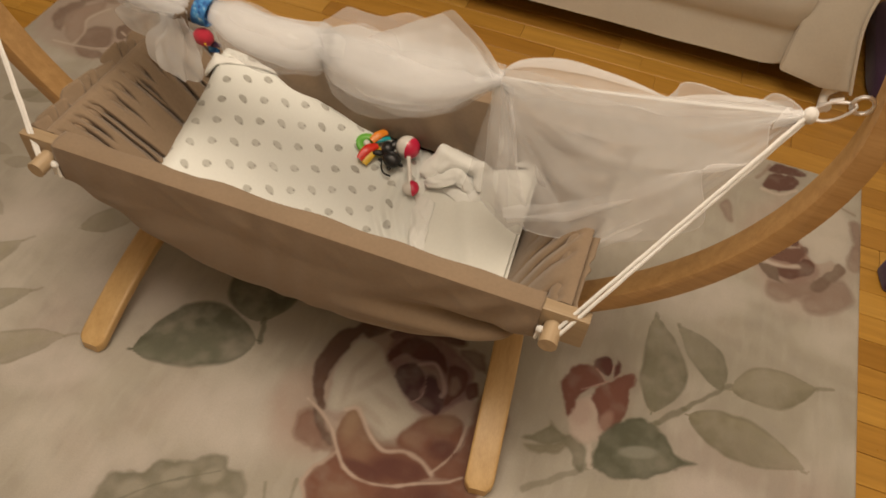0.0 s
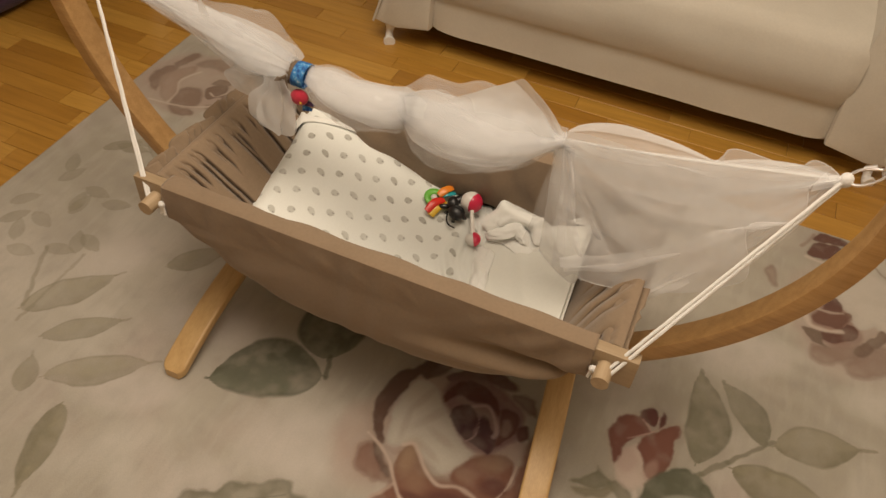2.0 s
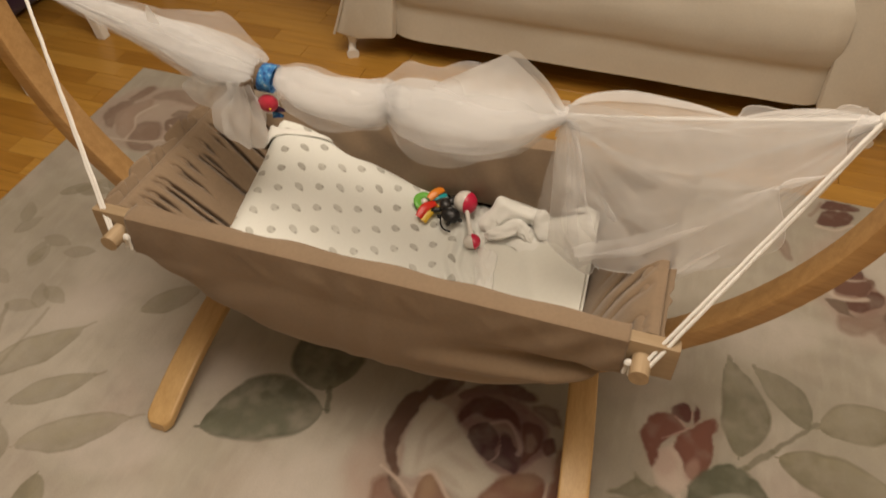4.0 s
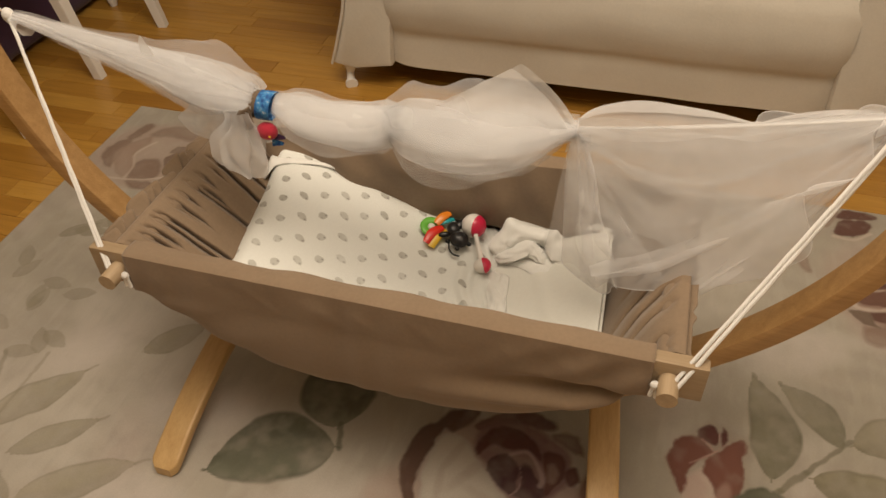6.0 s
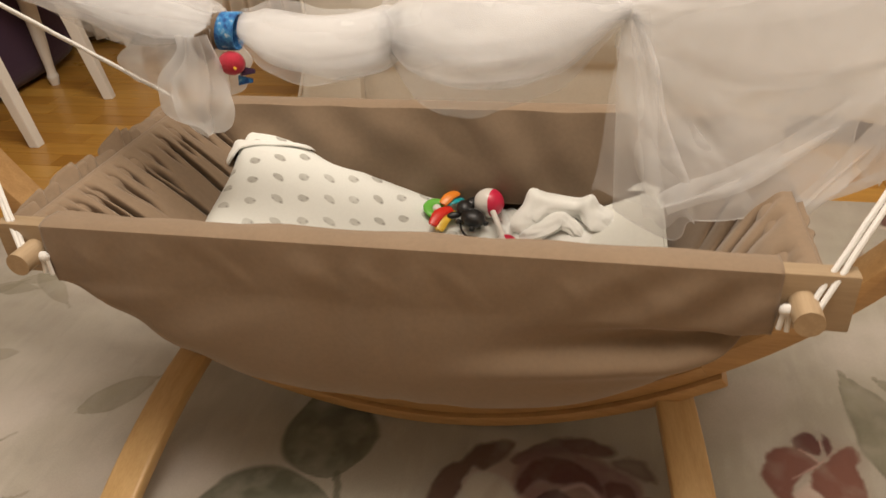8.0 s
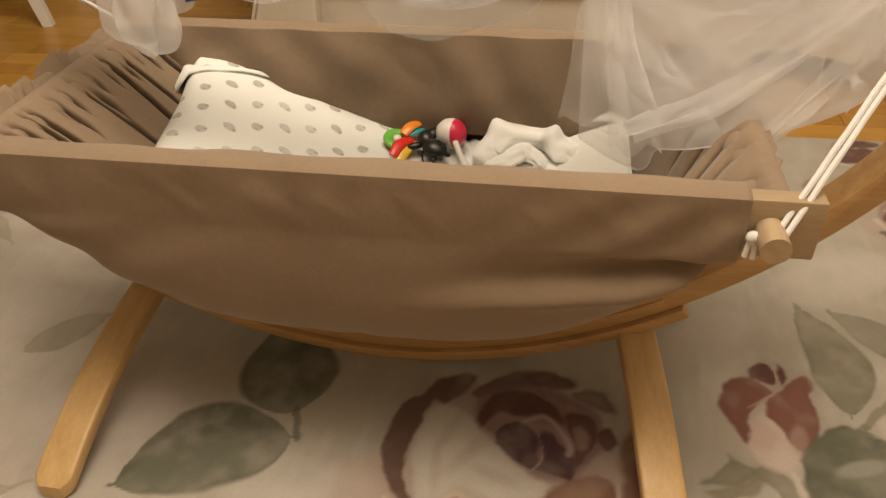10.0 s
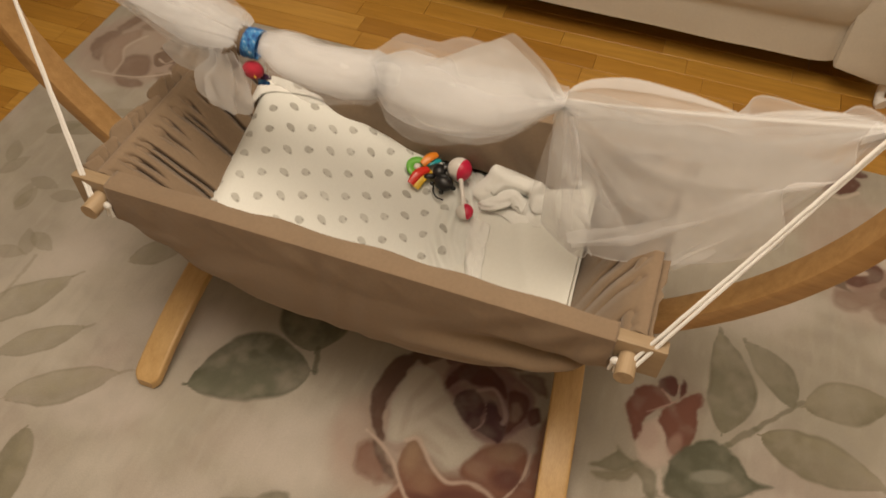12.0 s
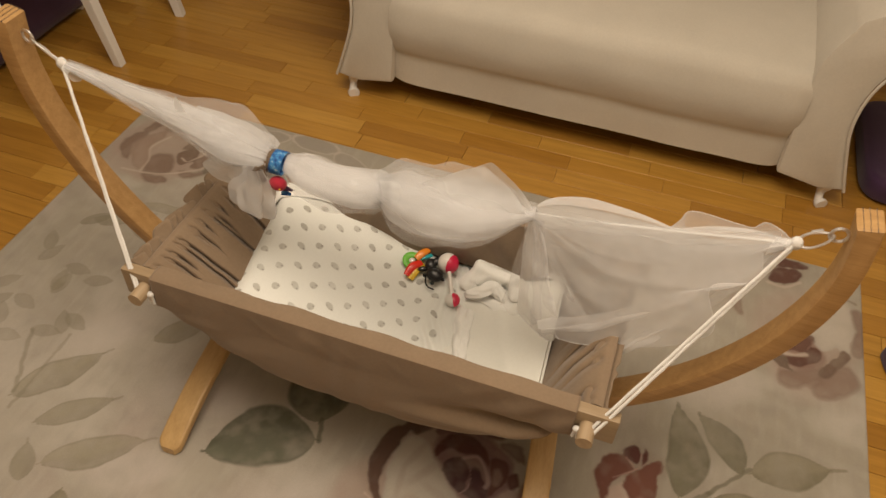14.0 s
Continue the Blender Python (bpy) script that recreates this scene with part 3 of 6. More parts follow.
    p.leaf(0.925, 0.255, 0.825, 0.38, 0.07, grey, 0.85, -0.1, tail=0.04)
    p.leaf(0.95, 0.27, 1.115, 0.335, 0.085, olive, 0.95, tail=0.22)
    p.leaf(0.875, 0.182, 1.10, 0.14, 0.095, olive, 0.95, tail=0.03)

    # dark leaves in front of the cradle
    p.leaf(-0.003, 0.008, -0.220, -0.104, 0.150, moss, 1.0, -0.105, tail=0.03)
    p.leaf(-0.012, 0.052, -0.09, 0.225, 0.155, moss, 1.0)
    p.stem(-0.012, 0.06, 0.010, 0.008, 0.012, moss, 0.9)
    p.petal([(-0.10, -0.40), (-0.112, -0.345), (-0.095, -0.320), (-0.062, -0.312), (-0.045, -0.285), (-0.015, -0.268), (0.012, -0.262), (0.035, -0.243), (0.065, -0.232), (0.080, -0.250), (0.105, -0.247), (0.125, -0.272), (0.135, -0.305), (0.11, -0.35), (0.04, -0.40)], (0.22, 0.205, 0.15), 0.85, 0.008)
    for x, y, r in ((-0.06, -0.345, 0.025), (0.0, -0.30, 0.028), (0.06, -0.275, 0.022), (0.09, -0.31, 0.022)):
        p.blot(x, y, r, r * 0.7, 30, (0.40, 0.37, 0.30), 0.7, 0.8, 0.3)
    p.stroke([(-0.08, -0.38), (-0.02, -0.32), (0.07, -0.26)], 0.004, moss, 0.5)
    p.stroke([(0.155, -0.25), (0.175, -0.30)], 0.006, grey, 0.7)
    p.stroke([(0.205, -0.225), (0.215, -0.29)], 0.006, grey, 0.6)

    # pale leaves towards the chairs
    p.leaf(-0.72, -0.13, -0.59, 0.04, 0.075, olive, 0.55)
    p.leaf(-0.62, -0.17, -0.49, -0.06, 0.055, olive, 0.6)
    p.leaf(-0.54, -0.25, -0.36, -0.128, 0.065, olive, 0.55)
    p.leaf(-0.455, -0.285, -0.405, -0.46, 0.062, olive, 0.9)
    p.leaf(-0.56, -0.30, -0.60, -0.22, 0.05, olive, 0.5)
    p.leaf(-0.50, 0.12, -0.40, 0.22, 0.06, olive, 0.6)
    p.stem(-0.72, -0.12, -0.80, 0.04, 0.01, olive, 0.6)
    p.stem(-0.70, -0.16, -0.70, 0.06, 0.009, olive, 0.45)
    for k in range(14):
        x, y = -0.97 + 0.055 * (k % 5) + 0.03 * math.sin(k * 2.1), 0.03 + 0.11 * (k // 5) + 0.03 * math.cos(k * 1.7)
        turn = 0.9 + 1.3 * math.sin(k * 1.9)
        p.leaf(x, y, x + 0.075 * math.cos(turn), y + 0.075 * math.sin(turn), 0.034, olive, 0.42, tail=0)
    for k in range(5):
        p.leaf(-0.93 + 0.03 * k, 0.40 + 0.03 * k, -0.86 + 0.05 * k, 0.46 + 0.02 * k * (-1) ** k, 0.035, olive, 0.5)

    # rose behind the head end
    tan, warm = (0.26, 0.18, 0.135), (0.58, 0.485, 0.405)
    p.blot(-0.90, 0.76, 0.17, 0.15, 0, pink, 0.65, 0.35)
    p.petal([(-1.024, 0.717), (-1.030, 0.767), (-1.008, 0.806), (-0.981, 0.812), (-0.982, 0.766), (-0.976, 0.709), (-0.968, 0.680)], tan, 1.0, 0.010)
    p.petal([(-1.003, 0.824), (-0.995, 0.871), (-0.973, 0.905), (-0.955, 0.890), (-0.975, 0.825)], tan, 0.95, 0.010)
    p.petal([(-0.936, 0.665), (-0.990, 0.735), (-0.979, 0.792), (-0.938, 0.842), (-0.920, 0.810), (-0.936, 0.763), (-0.909, 0.712), (-0.893, 0.662)], (0.38, 0.28, 0.22), 1.0, 0.008)
    p.petal([(-0.94, 0.85), (-0.90, 0.90), (-0.82, 0.905), (-0.76, 0.87), (-0.80, 0.85), (-0.88, 0.855)], tan, 0.7, 0.015)
    p.petal([(-0.894, 0.656), (-0.905, 0.720), (-0.856, 0.745), (-0.815, 0.700), (-0.821, 0.662), (-0.872, 0.648)], tan, 1.0, 0.012)
    p.petal([(-0.888, 0.640), (-0.854, 0.646), (-0.815, 0.652), (-0.800, 0.632), (-0.852, 0.612)], tan, 0.9, 0.008)
    p.petal([(-0.79, 0.690), (-0.74, 0.700), (-0.71, 0.72), (-0.72, 0.69), (-0.76, 0.665)], tan, 0.8, 0.010)
    p.stroke([(-0.900, 0.652), (-0.906, 0.703), (-0.931, 0.749), (-0.923, 0.787), (-0.904, 0.821)], 0.011, warm)
    p.stroke([(-0.96, 0.64), (-0.891, 0.645), (-0.824, 0.662), (-0.754, 0.704), (-0.715, 0.742)], 0.008, warm)
    p.petal([(-0.825, 0.735), (-0.834, 0.768), (-0.801, 0.796), (-0.776, 0.779), (-0.770, 0.745), (-0.799, 0.712)], (0.22, 0.15, 0.11), 1.1, 0.006)
    p.petal([(-0.838, 0.783), (-0.824, 0.818), (-0.785, 0.818), (-0.794, 0.795)], (0.24, 0.17, 0.125), 1.0, 0.006)
    p.petal([(-0.774, 0.720), (-0.757, 0.775), (-0.735, 0.806), (-0.722, 0.759), (-0.748, 0.718)], tan, 0.95, 0.006)
    p.stroke([(-0.815, 0.745), (-0.79, 0.735), (-0.775, 0.755), (-0.755, 0.79)], 0.008, warm, 0.9)
    p.petal([(-0.714, 0.705), (-0.727, 0.775), (-0.704, 0.775), (-0.695, 0.742)], (0.20, 0.17, 0.13), 0.9, 0.006)
    for k in range(4):
        p.blot(-0.62 + 0.16 * k, 0.93 + 0.035 * math.sin(2.3 * k), 0.085, 0.035, 20 - 25 * k, (0.36, 0.325, 0.28), 0.6, 0.5, rim=pale)
    p.blot(-0.20, 0.88, 0.05, 0.03, 30, grey, 0.55, 0.5)

    # rose by the foot end
    red, mid = (0.135, 0.062, 0.045), (0.29, 0.205, 0.16)
    p.blot(1.05, 0.70, 0.13, 0.17, 0, pink, 0.55, 0.5, 0.2)
    p.petal([(0.997, 0.586), (1.048, 0.598), (1.098, 0.619), (1.092, 0.573), (1.026, 0.535), (0.995, 0.550)], mid, 0.9, 0.014)
    p.petal([(1.080, 0.562), (1.099, 0.602), (1.161, 0.645), (1.185, 0.600), (1.139, 0.545), (1.090, 0.530)], mid, 0.9, 0.014)
    p.petal([(1.00, 0.62), (0.99, 0.70), (1.02, 0.74), (1.08, 0.72), (1.11, 0.66), (1.09, 0.62), (1.04, 0.60)], (0.33, 0.22, 0.175), 0.95, 0.012)
    p.petal([(1.038, 0.750), (1.09, 0.85), (1.12, 0.885), (1.169, 0.850), (1.180, 0.759), (1.163, 0.684), (1.133, 0.706), (1.102, 0.673), (1.073, 0.715)], (0.57, 0.52, 0.45), 1.2, 0.008)
    p.petal([(1.173, 0.842), (1.200, 0.845), (1.203, 0.771), (1.196, 0.695), (1.173, 0.702), (1.182, 0.778)], mid, 0.9, 0.010)
    p.stroke([(1.11, 0.93), (1.126, 0.912), (1.147, 0.888), (1.185, 0.872)], 0.008, (0.24, 0.18, 0.13), 0.8)
    p.petal([(1.015, 0.720), (1.036, 0.752), (1.059, 0.728), (1.049, 0.707), (1.018, 0.705)], red, 1.25, 0.006)
    p.petal([(0.992, 0.662), (1.010, 0.700), (1.073, 0.718), (1.070, 0.686), (1.057, 0.660), (1.024, 0.655)], (0.17, 0.085, 0.06), 1.3, 0.006)
    p.petal([(1.016, 0.610), (1.016, 0.634), (1.057, 0.651), (1.069, 0.679), (1.098, 0.674), (1.092, 0.640), (1.047, 0.609)], red, 1.35, 0.006)
    p.petal([(0.972, 0.624), (1.013, 0.630), (1.021, 0.600), (1.029, 0.588), (0.996, 0.592)], (0.19, 0.135, 0.10), 1.2, 0.006)
    p.stroke([(0.975, 0.665), (0.99, 0.640), (1.03, 0.640), (1.06, 0.652)], 0.014, warm, 0.95)
    p.stroke([(1.00, 0.700), (1.03, 0.702), (1.06, 0.712)], 0.008, warm, 0.7)
    p.petal([(1.095, 0.608), (1.135, 0.672), (1.153, 0.696), (1.164, 0.679), (1.136, 0.633), (1.112, 0.596)], (0.20, 0.135, 0.10), 1.25, 0.006)
    p.petal([(0.960, 0.884), (0.972, 0.929), (1.024, 0.945), (1.044, 0.925), (1.010, 0.885)], red, 1.3, 0.006)
    p.petal([(0.967, 0.944), (0.985, 0.975), (1.015, 0.978), (1.056, 0.968), (1.030, 0.952)], red, 1.2, 0.006)
    p.stroke([(0.940, 0.905), (0.955, 0.93), (0.968, 0.965)], 0.012, mid, 0.8)
    p.stroke([(0.955, 0.872), (1.00, 0.868), (1.04, 0.90)], 0.010, warm, 0.8)
    p.petal([(0.862, 0.779), (0.878, 0.800), (0.890, 0.765), (0.895, 0.732), (0.872, 0.750)], mid, 0.85, 0.008)
    return p.c * 0.90


def printed_grid(name, xs, ys, heights, colours, material):
    """A mesh over a grid of places, with the print on its corners."""
    nx, ny = len(xs), len(ys)
    gx, gy = np.meshgrid(xs, ys, indexing="ij")
    co = np.stack([gx, gy, heights], -1).reshape(-1, 3)
    i, j = np.meshgrid(np.arange(nx - 1), np.arange(ny - 1), indexing="ij")
    a = (i * ny + j).ravel()
    faces = np.stack([a, a + ny, a + ny + 1, a + 1], -1)
    me = bpy.data.meshes.new(name)
    me.from_pydata(co.tolist(), [], faces.tolist())
    me.polygons.foreach_set("use_smooth", [True] * len(me.polygons))
    at = me.color_attributes.new("print", "FLOAT_COLOR", "POINT")
    rgba = np.concatenate([colours.reshape(-1, 3), np.ones((nx * ny, 1))], 1)
    at.data.foreach_set("color", rgba.astype(np.float32).ravel())
    me.materials.append(material)
    return new(name, me)


def build_rug():
    xs, ys = np.linspace(RUG_X0, RUG_X1, 758), np.linspace(RUG_Y0, RUG_Y1, 535)
    gx, gy = np.meshgrid(xs, ys, indexing="ij")
    edge = np.minimum(np.minimum(gx - RUG_X0, RUG_X1 - gx), np.minimum(gy - RUG_Y0, RUG_Y1 - gy))
    h = RUG_TOP - 0.009 * np.exp(-edge / 0.0022) + 0.0006 * np.sin(gx * 7) * np.sin(gy * 9)
    rug = printed_grid("rug", xs, ys, h, rug_print(xs, ys), RUG_PRINT)
    return tagged(rug, "cream woven rug printed with faded roses and leaves", "rug")


build_rug()

# ---- cradle stand ----
CX, AXIS_Y = 0.108, 0.213
BOW_A, BOW_B, BOW_Z, BOW_N, BOW_T = 0.774, 0.70, 0.72, 1.88, 0.036


def bow_ring(angle, inset, centre=CX):
    """A point of the bow's oval, inset from its outer edge; angle 0 at the lowest point."""
    c, s = math.cos(angle), math.sin(angle)
    x, z = math.copysign(abs(s) ** (2 / BOW_N), s), -math.copysign(abs(c) ** (2 / BOW_N), c)
    nx, nz = math.copysign(abs(x) ** (BOW_N - 1), x) / BOW_A, math.copysign(abs(z) ** (BOW_N - 1), z) / BOW_B
    k = math.hypot(nx, nz)
    return centre + BOW_A * x - nx / k * inset, BOW_Z + BOW_B * z - nz / k * inset


def arc_board(a0, a1, inner, outer, width, bevel, steps=60):
    top = [bow_ring(a0 + (a1 - a0) * i / steps, inner) for i in range(steps + 1)]
    low = [bow_ring(a0 + (a1 - a0) * i / steps, outer) for i in range(steps + 1)]
    bm = extrude_outline(top + low[::-1], width, bevel=bevel)
    return moved(bm, Matrix.Translation((0, AXIS_Y - width / 2, 0)))


def build_stand():
    stand = thing("cradle_stand", pose(0, 0, 0), "curved bent-beech cradle stand standing on the rug", "cradle stand")
    end = radians(99.6)
    bow = part("bow", arc_board(-end, end, BOW_T, 0.0, 0.052, 0.006, 120), PALE_WOOD, stand)
    for k, (i0, i1) in enumerate(((0.0085, 0.0092), (0.0175, 0.0182), (0.0265, 0.0272))):
        for s in (-1, 1):
            belongs(part("lamination_line", arc_board(s * end * 0.9985, s * end * 1.0010, i1, i0, 0.0516, 0, 2), BROWN_FELT, stand, "dark glue line in the end grain"), bow)
    part("base_board", arc_board(radians(-36.5), radians(35.3), -0.0005, -0.02, 0.066, 0.006, 40), PALE_WOOD, stand)
    part("reinforcing_strip", arc_board(radians(18), radians(34), 0.026, 0.008, 0.058, 0.006, 16), PALE_WOOD, stand)

    def foot_fn(u, v):
        y = -0.348 + 0.696 * u
        arch = 0.076 * (1 - (y / 0.348) ** 2)
        half = 0.0275 * max(0.3, 1 - max(0.0, (abs(y) - 0.322) / 0.027) ** 3.2) ** 0.45
        a = 2 * math.pi * v
        c, s = math.cos(a), math.sin(a)
        q = lambda t, p: math.copysign(abs(t) ** p, t)
        return half * q(c, 0.28), y, 0.002 + arch + 0.0125 + 0.0125 * q(s, 0.28)

    for x, turn in ((CX - 0.398, 0.0), (CX + 0.372, 7.0)):
        bm = sheet(foot_fn, 160, 24, close_v=True)
        bmesh.ops.holes_fill(bm, edges=[e for e in bm.edges if e.is_boundary])
        part("foot_board", bm, PALE_WOOD_Y, stand, "bowed cross foot of pale beech", pose(x, AXIS_Y, 0, 0, 0, turn))
    for s in (-1, 1):
        x, z = bow_ring(s * radians(95.8), BOW_T + 0.002)
        eye = []
        for k in range(25):
            a = 2 * math.pi * k / 24
            eye.append((x - s * (0.012 + 0.013 * math.cos(a)), AXIS_Y + 0.004 * math.sin(a / 2), z + 0.013 * math.sin(a)))
        belongs(part("eye_bolt", sweep(eye, 0.0028, 8, caps=False), STEEL, stand, "zinc eye bolt"), bow)
    return stand


build_stand()
TIE_L, TIE_R = Vector((-0.552, 0.213, 0.735)), Vector((0.778, 0.211, 0.745))


def build_carabiner(a, b):
    """A snap hook between the stand's eye and the cradle's cords."""
    a, b = Vector(a), Vector(b)
    hook = thing("carabiner", Matrix.Translation(a), "zinc snap hook clipped into an eye bolt", "carabiner", "snap hooks of the cradle")
    d = b - a
    long, mid = d.length, d / 2
    u = d.normalized()
    w = Vector((0, 1, 0)).cross(u).normalized()
    side = (w + Vector((0, 0.9, 0))).normalized()
    pts = []
    for k in range(33):
        t = 2 * math.pi * k / 32
        pts.append(mid + u * (long / 2 + 0.004) * math.cos(t) + side * (0.0105 + 0.003 * math.cos(t)) * math.sin(t))
    link = part("loop", sweep(pts, 0.0024, 8, caps=False), STEEL, hook)
    belongs(part("gate", sweep([mid + u * long * 0.1 + side * 0.0125, mid - u * long * 0.3 + side * 0.0115], 0.0031, 8), STEEL, hook), link)
    return hook


for s, tie in ((-1, TIE_L), (1, TIE_R)):
    x, z = bow_ring(s * radians(95.8), BOW_T + 0.002)
    build_carabiner((x - s * 0.022, AXIS_Y, z - 0.004), tie + Vector((s * 0.006, 0, 0.004)))

# ---- hanging cradle ----
CRADLE = pose(0.128, 0.194, 0.4675, -1.8, 0, 0)
HALF_W, HALF_L, PEG_X = 0.210, 0.476, 0.428


def depth_at(x):
    return 0.285 * max(0.0, 1 - (abs(x) / 0.442) ** (3.4 if x < 0 else 3.2))


RAIL_DROP = 0.072


def hull_point(x, v):
    """A point of the sling below the rails: v runs from the front rail (0) under the bed to the back rail (1)."""
    d = depth_at(x)
    a = math.pi * v
    c, s = math.cos(a), math.sin(a)
    y = -math.copysign(abs(c) ** 0.5, c) * (HALF_W + 0.0055)
    z = -RAIL_DROP - max(0.004, d - RAIL_DROP) * max(0.0, s) ** 0.85
    bulge = 0.011 * math.sin(a * 2) * smooth_step(0.43, 0.2, abs(x))
    return y - bulge, z


def hull_fn(u, v):
    """The sling and its hems: up the inside of the front rail, over it, down, under the bed and over the back rail."""
    x = -0.409 + 0.814 * u
    w = min(v, 1 - v)
    s = -1 if v < 0.5 else 1
    end = smooth_step(0.25, 0.41, abs(x))
    if w < 0.14:
        t = w / 0.14
        hang = 1 - t
        droop = wob(x * 7 + hang * 1.5, hang * 1.2, 6 + s) + 0.5 * math.sin(x * 46 - hang * 3 + 3 * wob(x * 4, hang, 2))
        depth = min(0.155, max(0.075, depth_at(x) - 0.03))
        y, z = s * (HALF_W - 0.0262 - 0.014 * max(0.0, 0.45 + 0.8 * droop) * math.sin(math.pi * min(1, 0.1 + hang * 0.8)) ** 0.8), -depth * hang + 0.003
    elif w < 0.16:
        t = (w - 0.14) / 0.02
        y, z = s * (HALF_W - 0.0255 + 0.031 * t), 0.003 + (0.002 + 0.0016 * wob(x * 24, s * 3)) * math.sin(math.pi * t)
    elif w < 0.25:
        t = (w - 0.16) / 0.09
        y, z = s * (HALF_W + 0.0055 + 0.0012 * math.sin(math.pi * t)), 0.003 - (RAIL_DROP + 0.003) * t
    else:
        y, z = hull_point(x, (v - 0.25) / 0.5)
        # gathers that run out from the ends
        q = (v - 0.25) / 0.5
        fold = math.sin(q * 58 + 1.3 * math.sin(q * 23) + (2 if x > 0 else 0)) + 0.6 * math.sin(q * 97 + 2)
        z += end * 0.003 * fold * math.sin(math.pi * q)
        z += 0.0015 * wob(x * 6, q * 7, 8) * math.sin(math.pi * q)
    wall = smooth_step(0.16, 0.21, w) * smooth_step(0.47, 0.36, w)
    loose = 0.0018 * math.sin(x * 61 - 9 * z + 3 * math.sin(x * 17)) * (0.3 + 0.7 * abs(math.sin(x * 5 + s)))
    loose += 0.0025 * wob(x * 6 + z * 7, v * 5, 3)
    # puckers along the hem, pushed out from the rail
    loose -= s * -0.0030 * max(0.0, wob(x * 26 - z * 22 * s, z * 9, 5 + s)) * smooth_step(-0.085, -0.03, z)
    if s < 0:
        # drag lines from the foot end's rail, and the slack fold that opens below it
        loose += 0.0034 * math.sin((x - 0.9 * z) * 70 + wob(x * 5, z * 9)) * smooth_step(0.10, 0.34, x) * smooth_step(-0.09, -0.05, z)
        below = -(z + 0.079 + 0.16 * (0.40 - x))
        loose += 0.024 * math.exp(-(below / (0.013 if below > 0 else 0.024)) ** 2) * smooth_step(0.05, 0.33, x) * smooth_step(-0.070, -0.088, z)
        loose -= 0.009 * math.exp(-((below - 0.032) / 0.014) ** 2) * smooth_step(0.0, 0.25, x)
        loose -= 0.002 * math.sin((x * 0.5 - z) * 62 + 2 * wob(x * 4, z * 6)) * smooth_step(-0.05, -0.3, x) * smooth_step(-0.05, -0.09, z)
    else:
        loose += 0.004 * math.sin((x + 0.8 * z) * 52 + 2.4 * wob(x * 6, z * 9, 4))
    return x, y + loose * wall, z


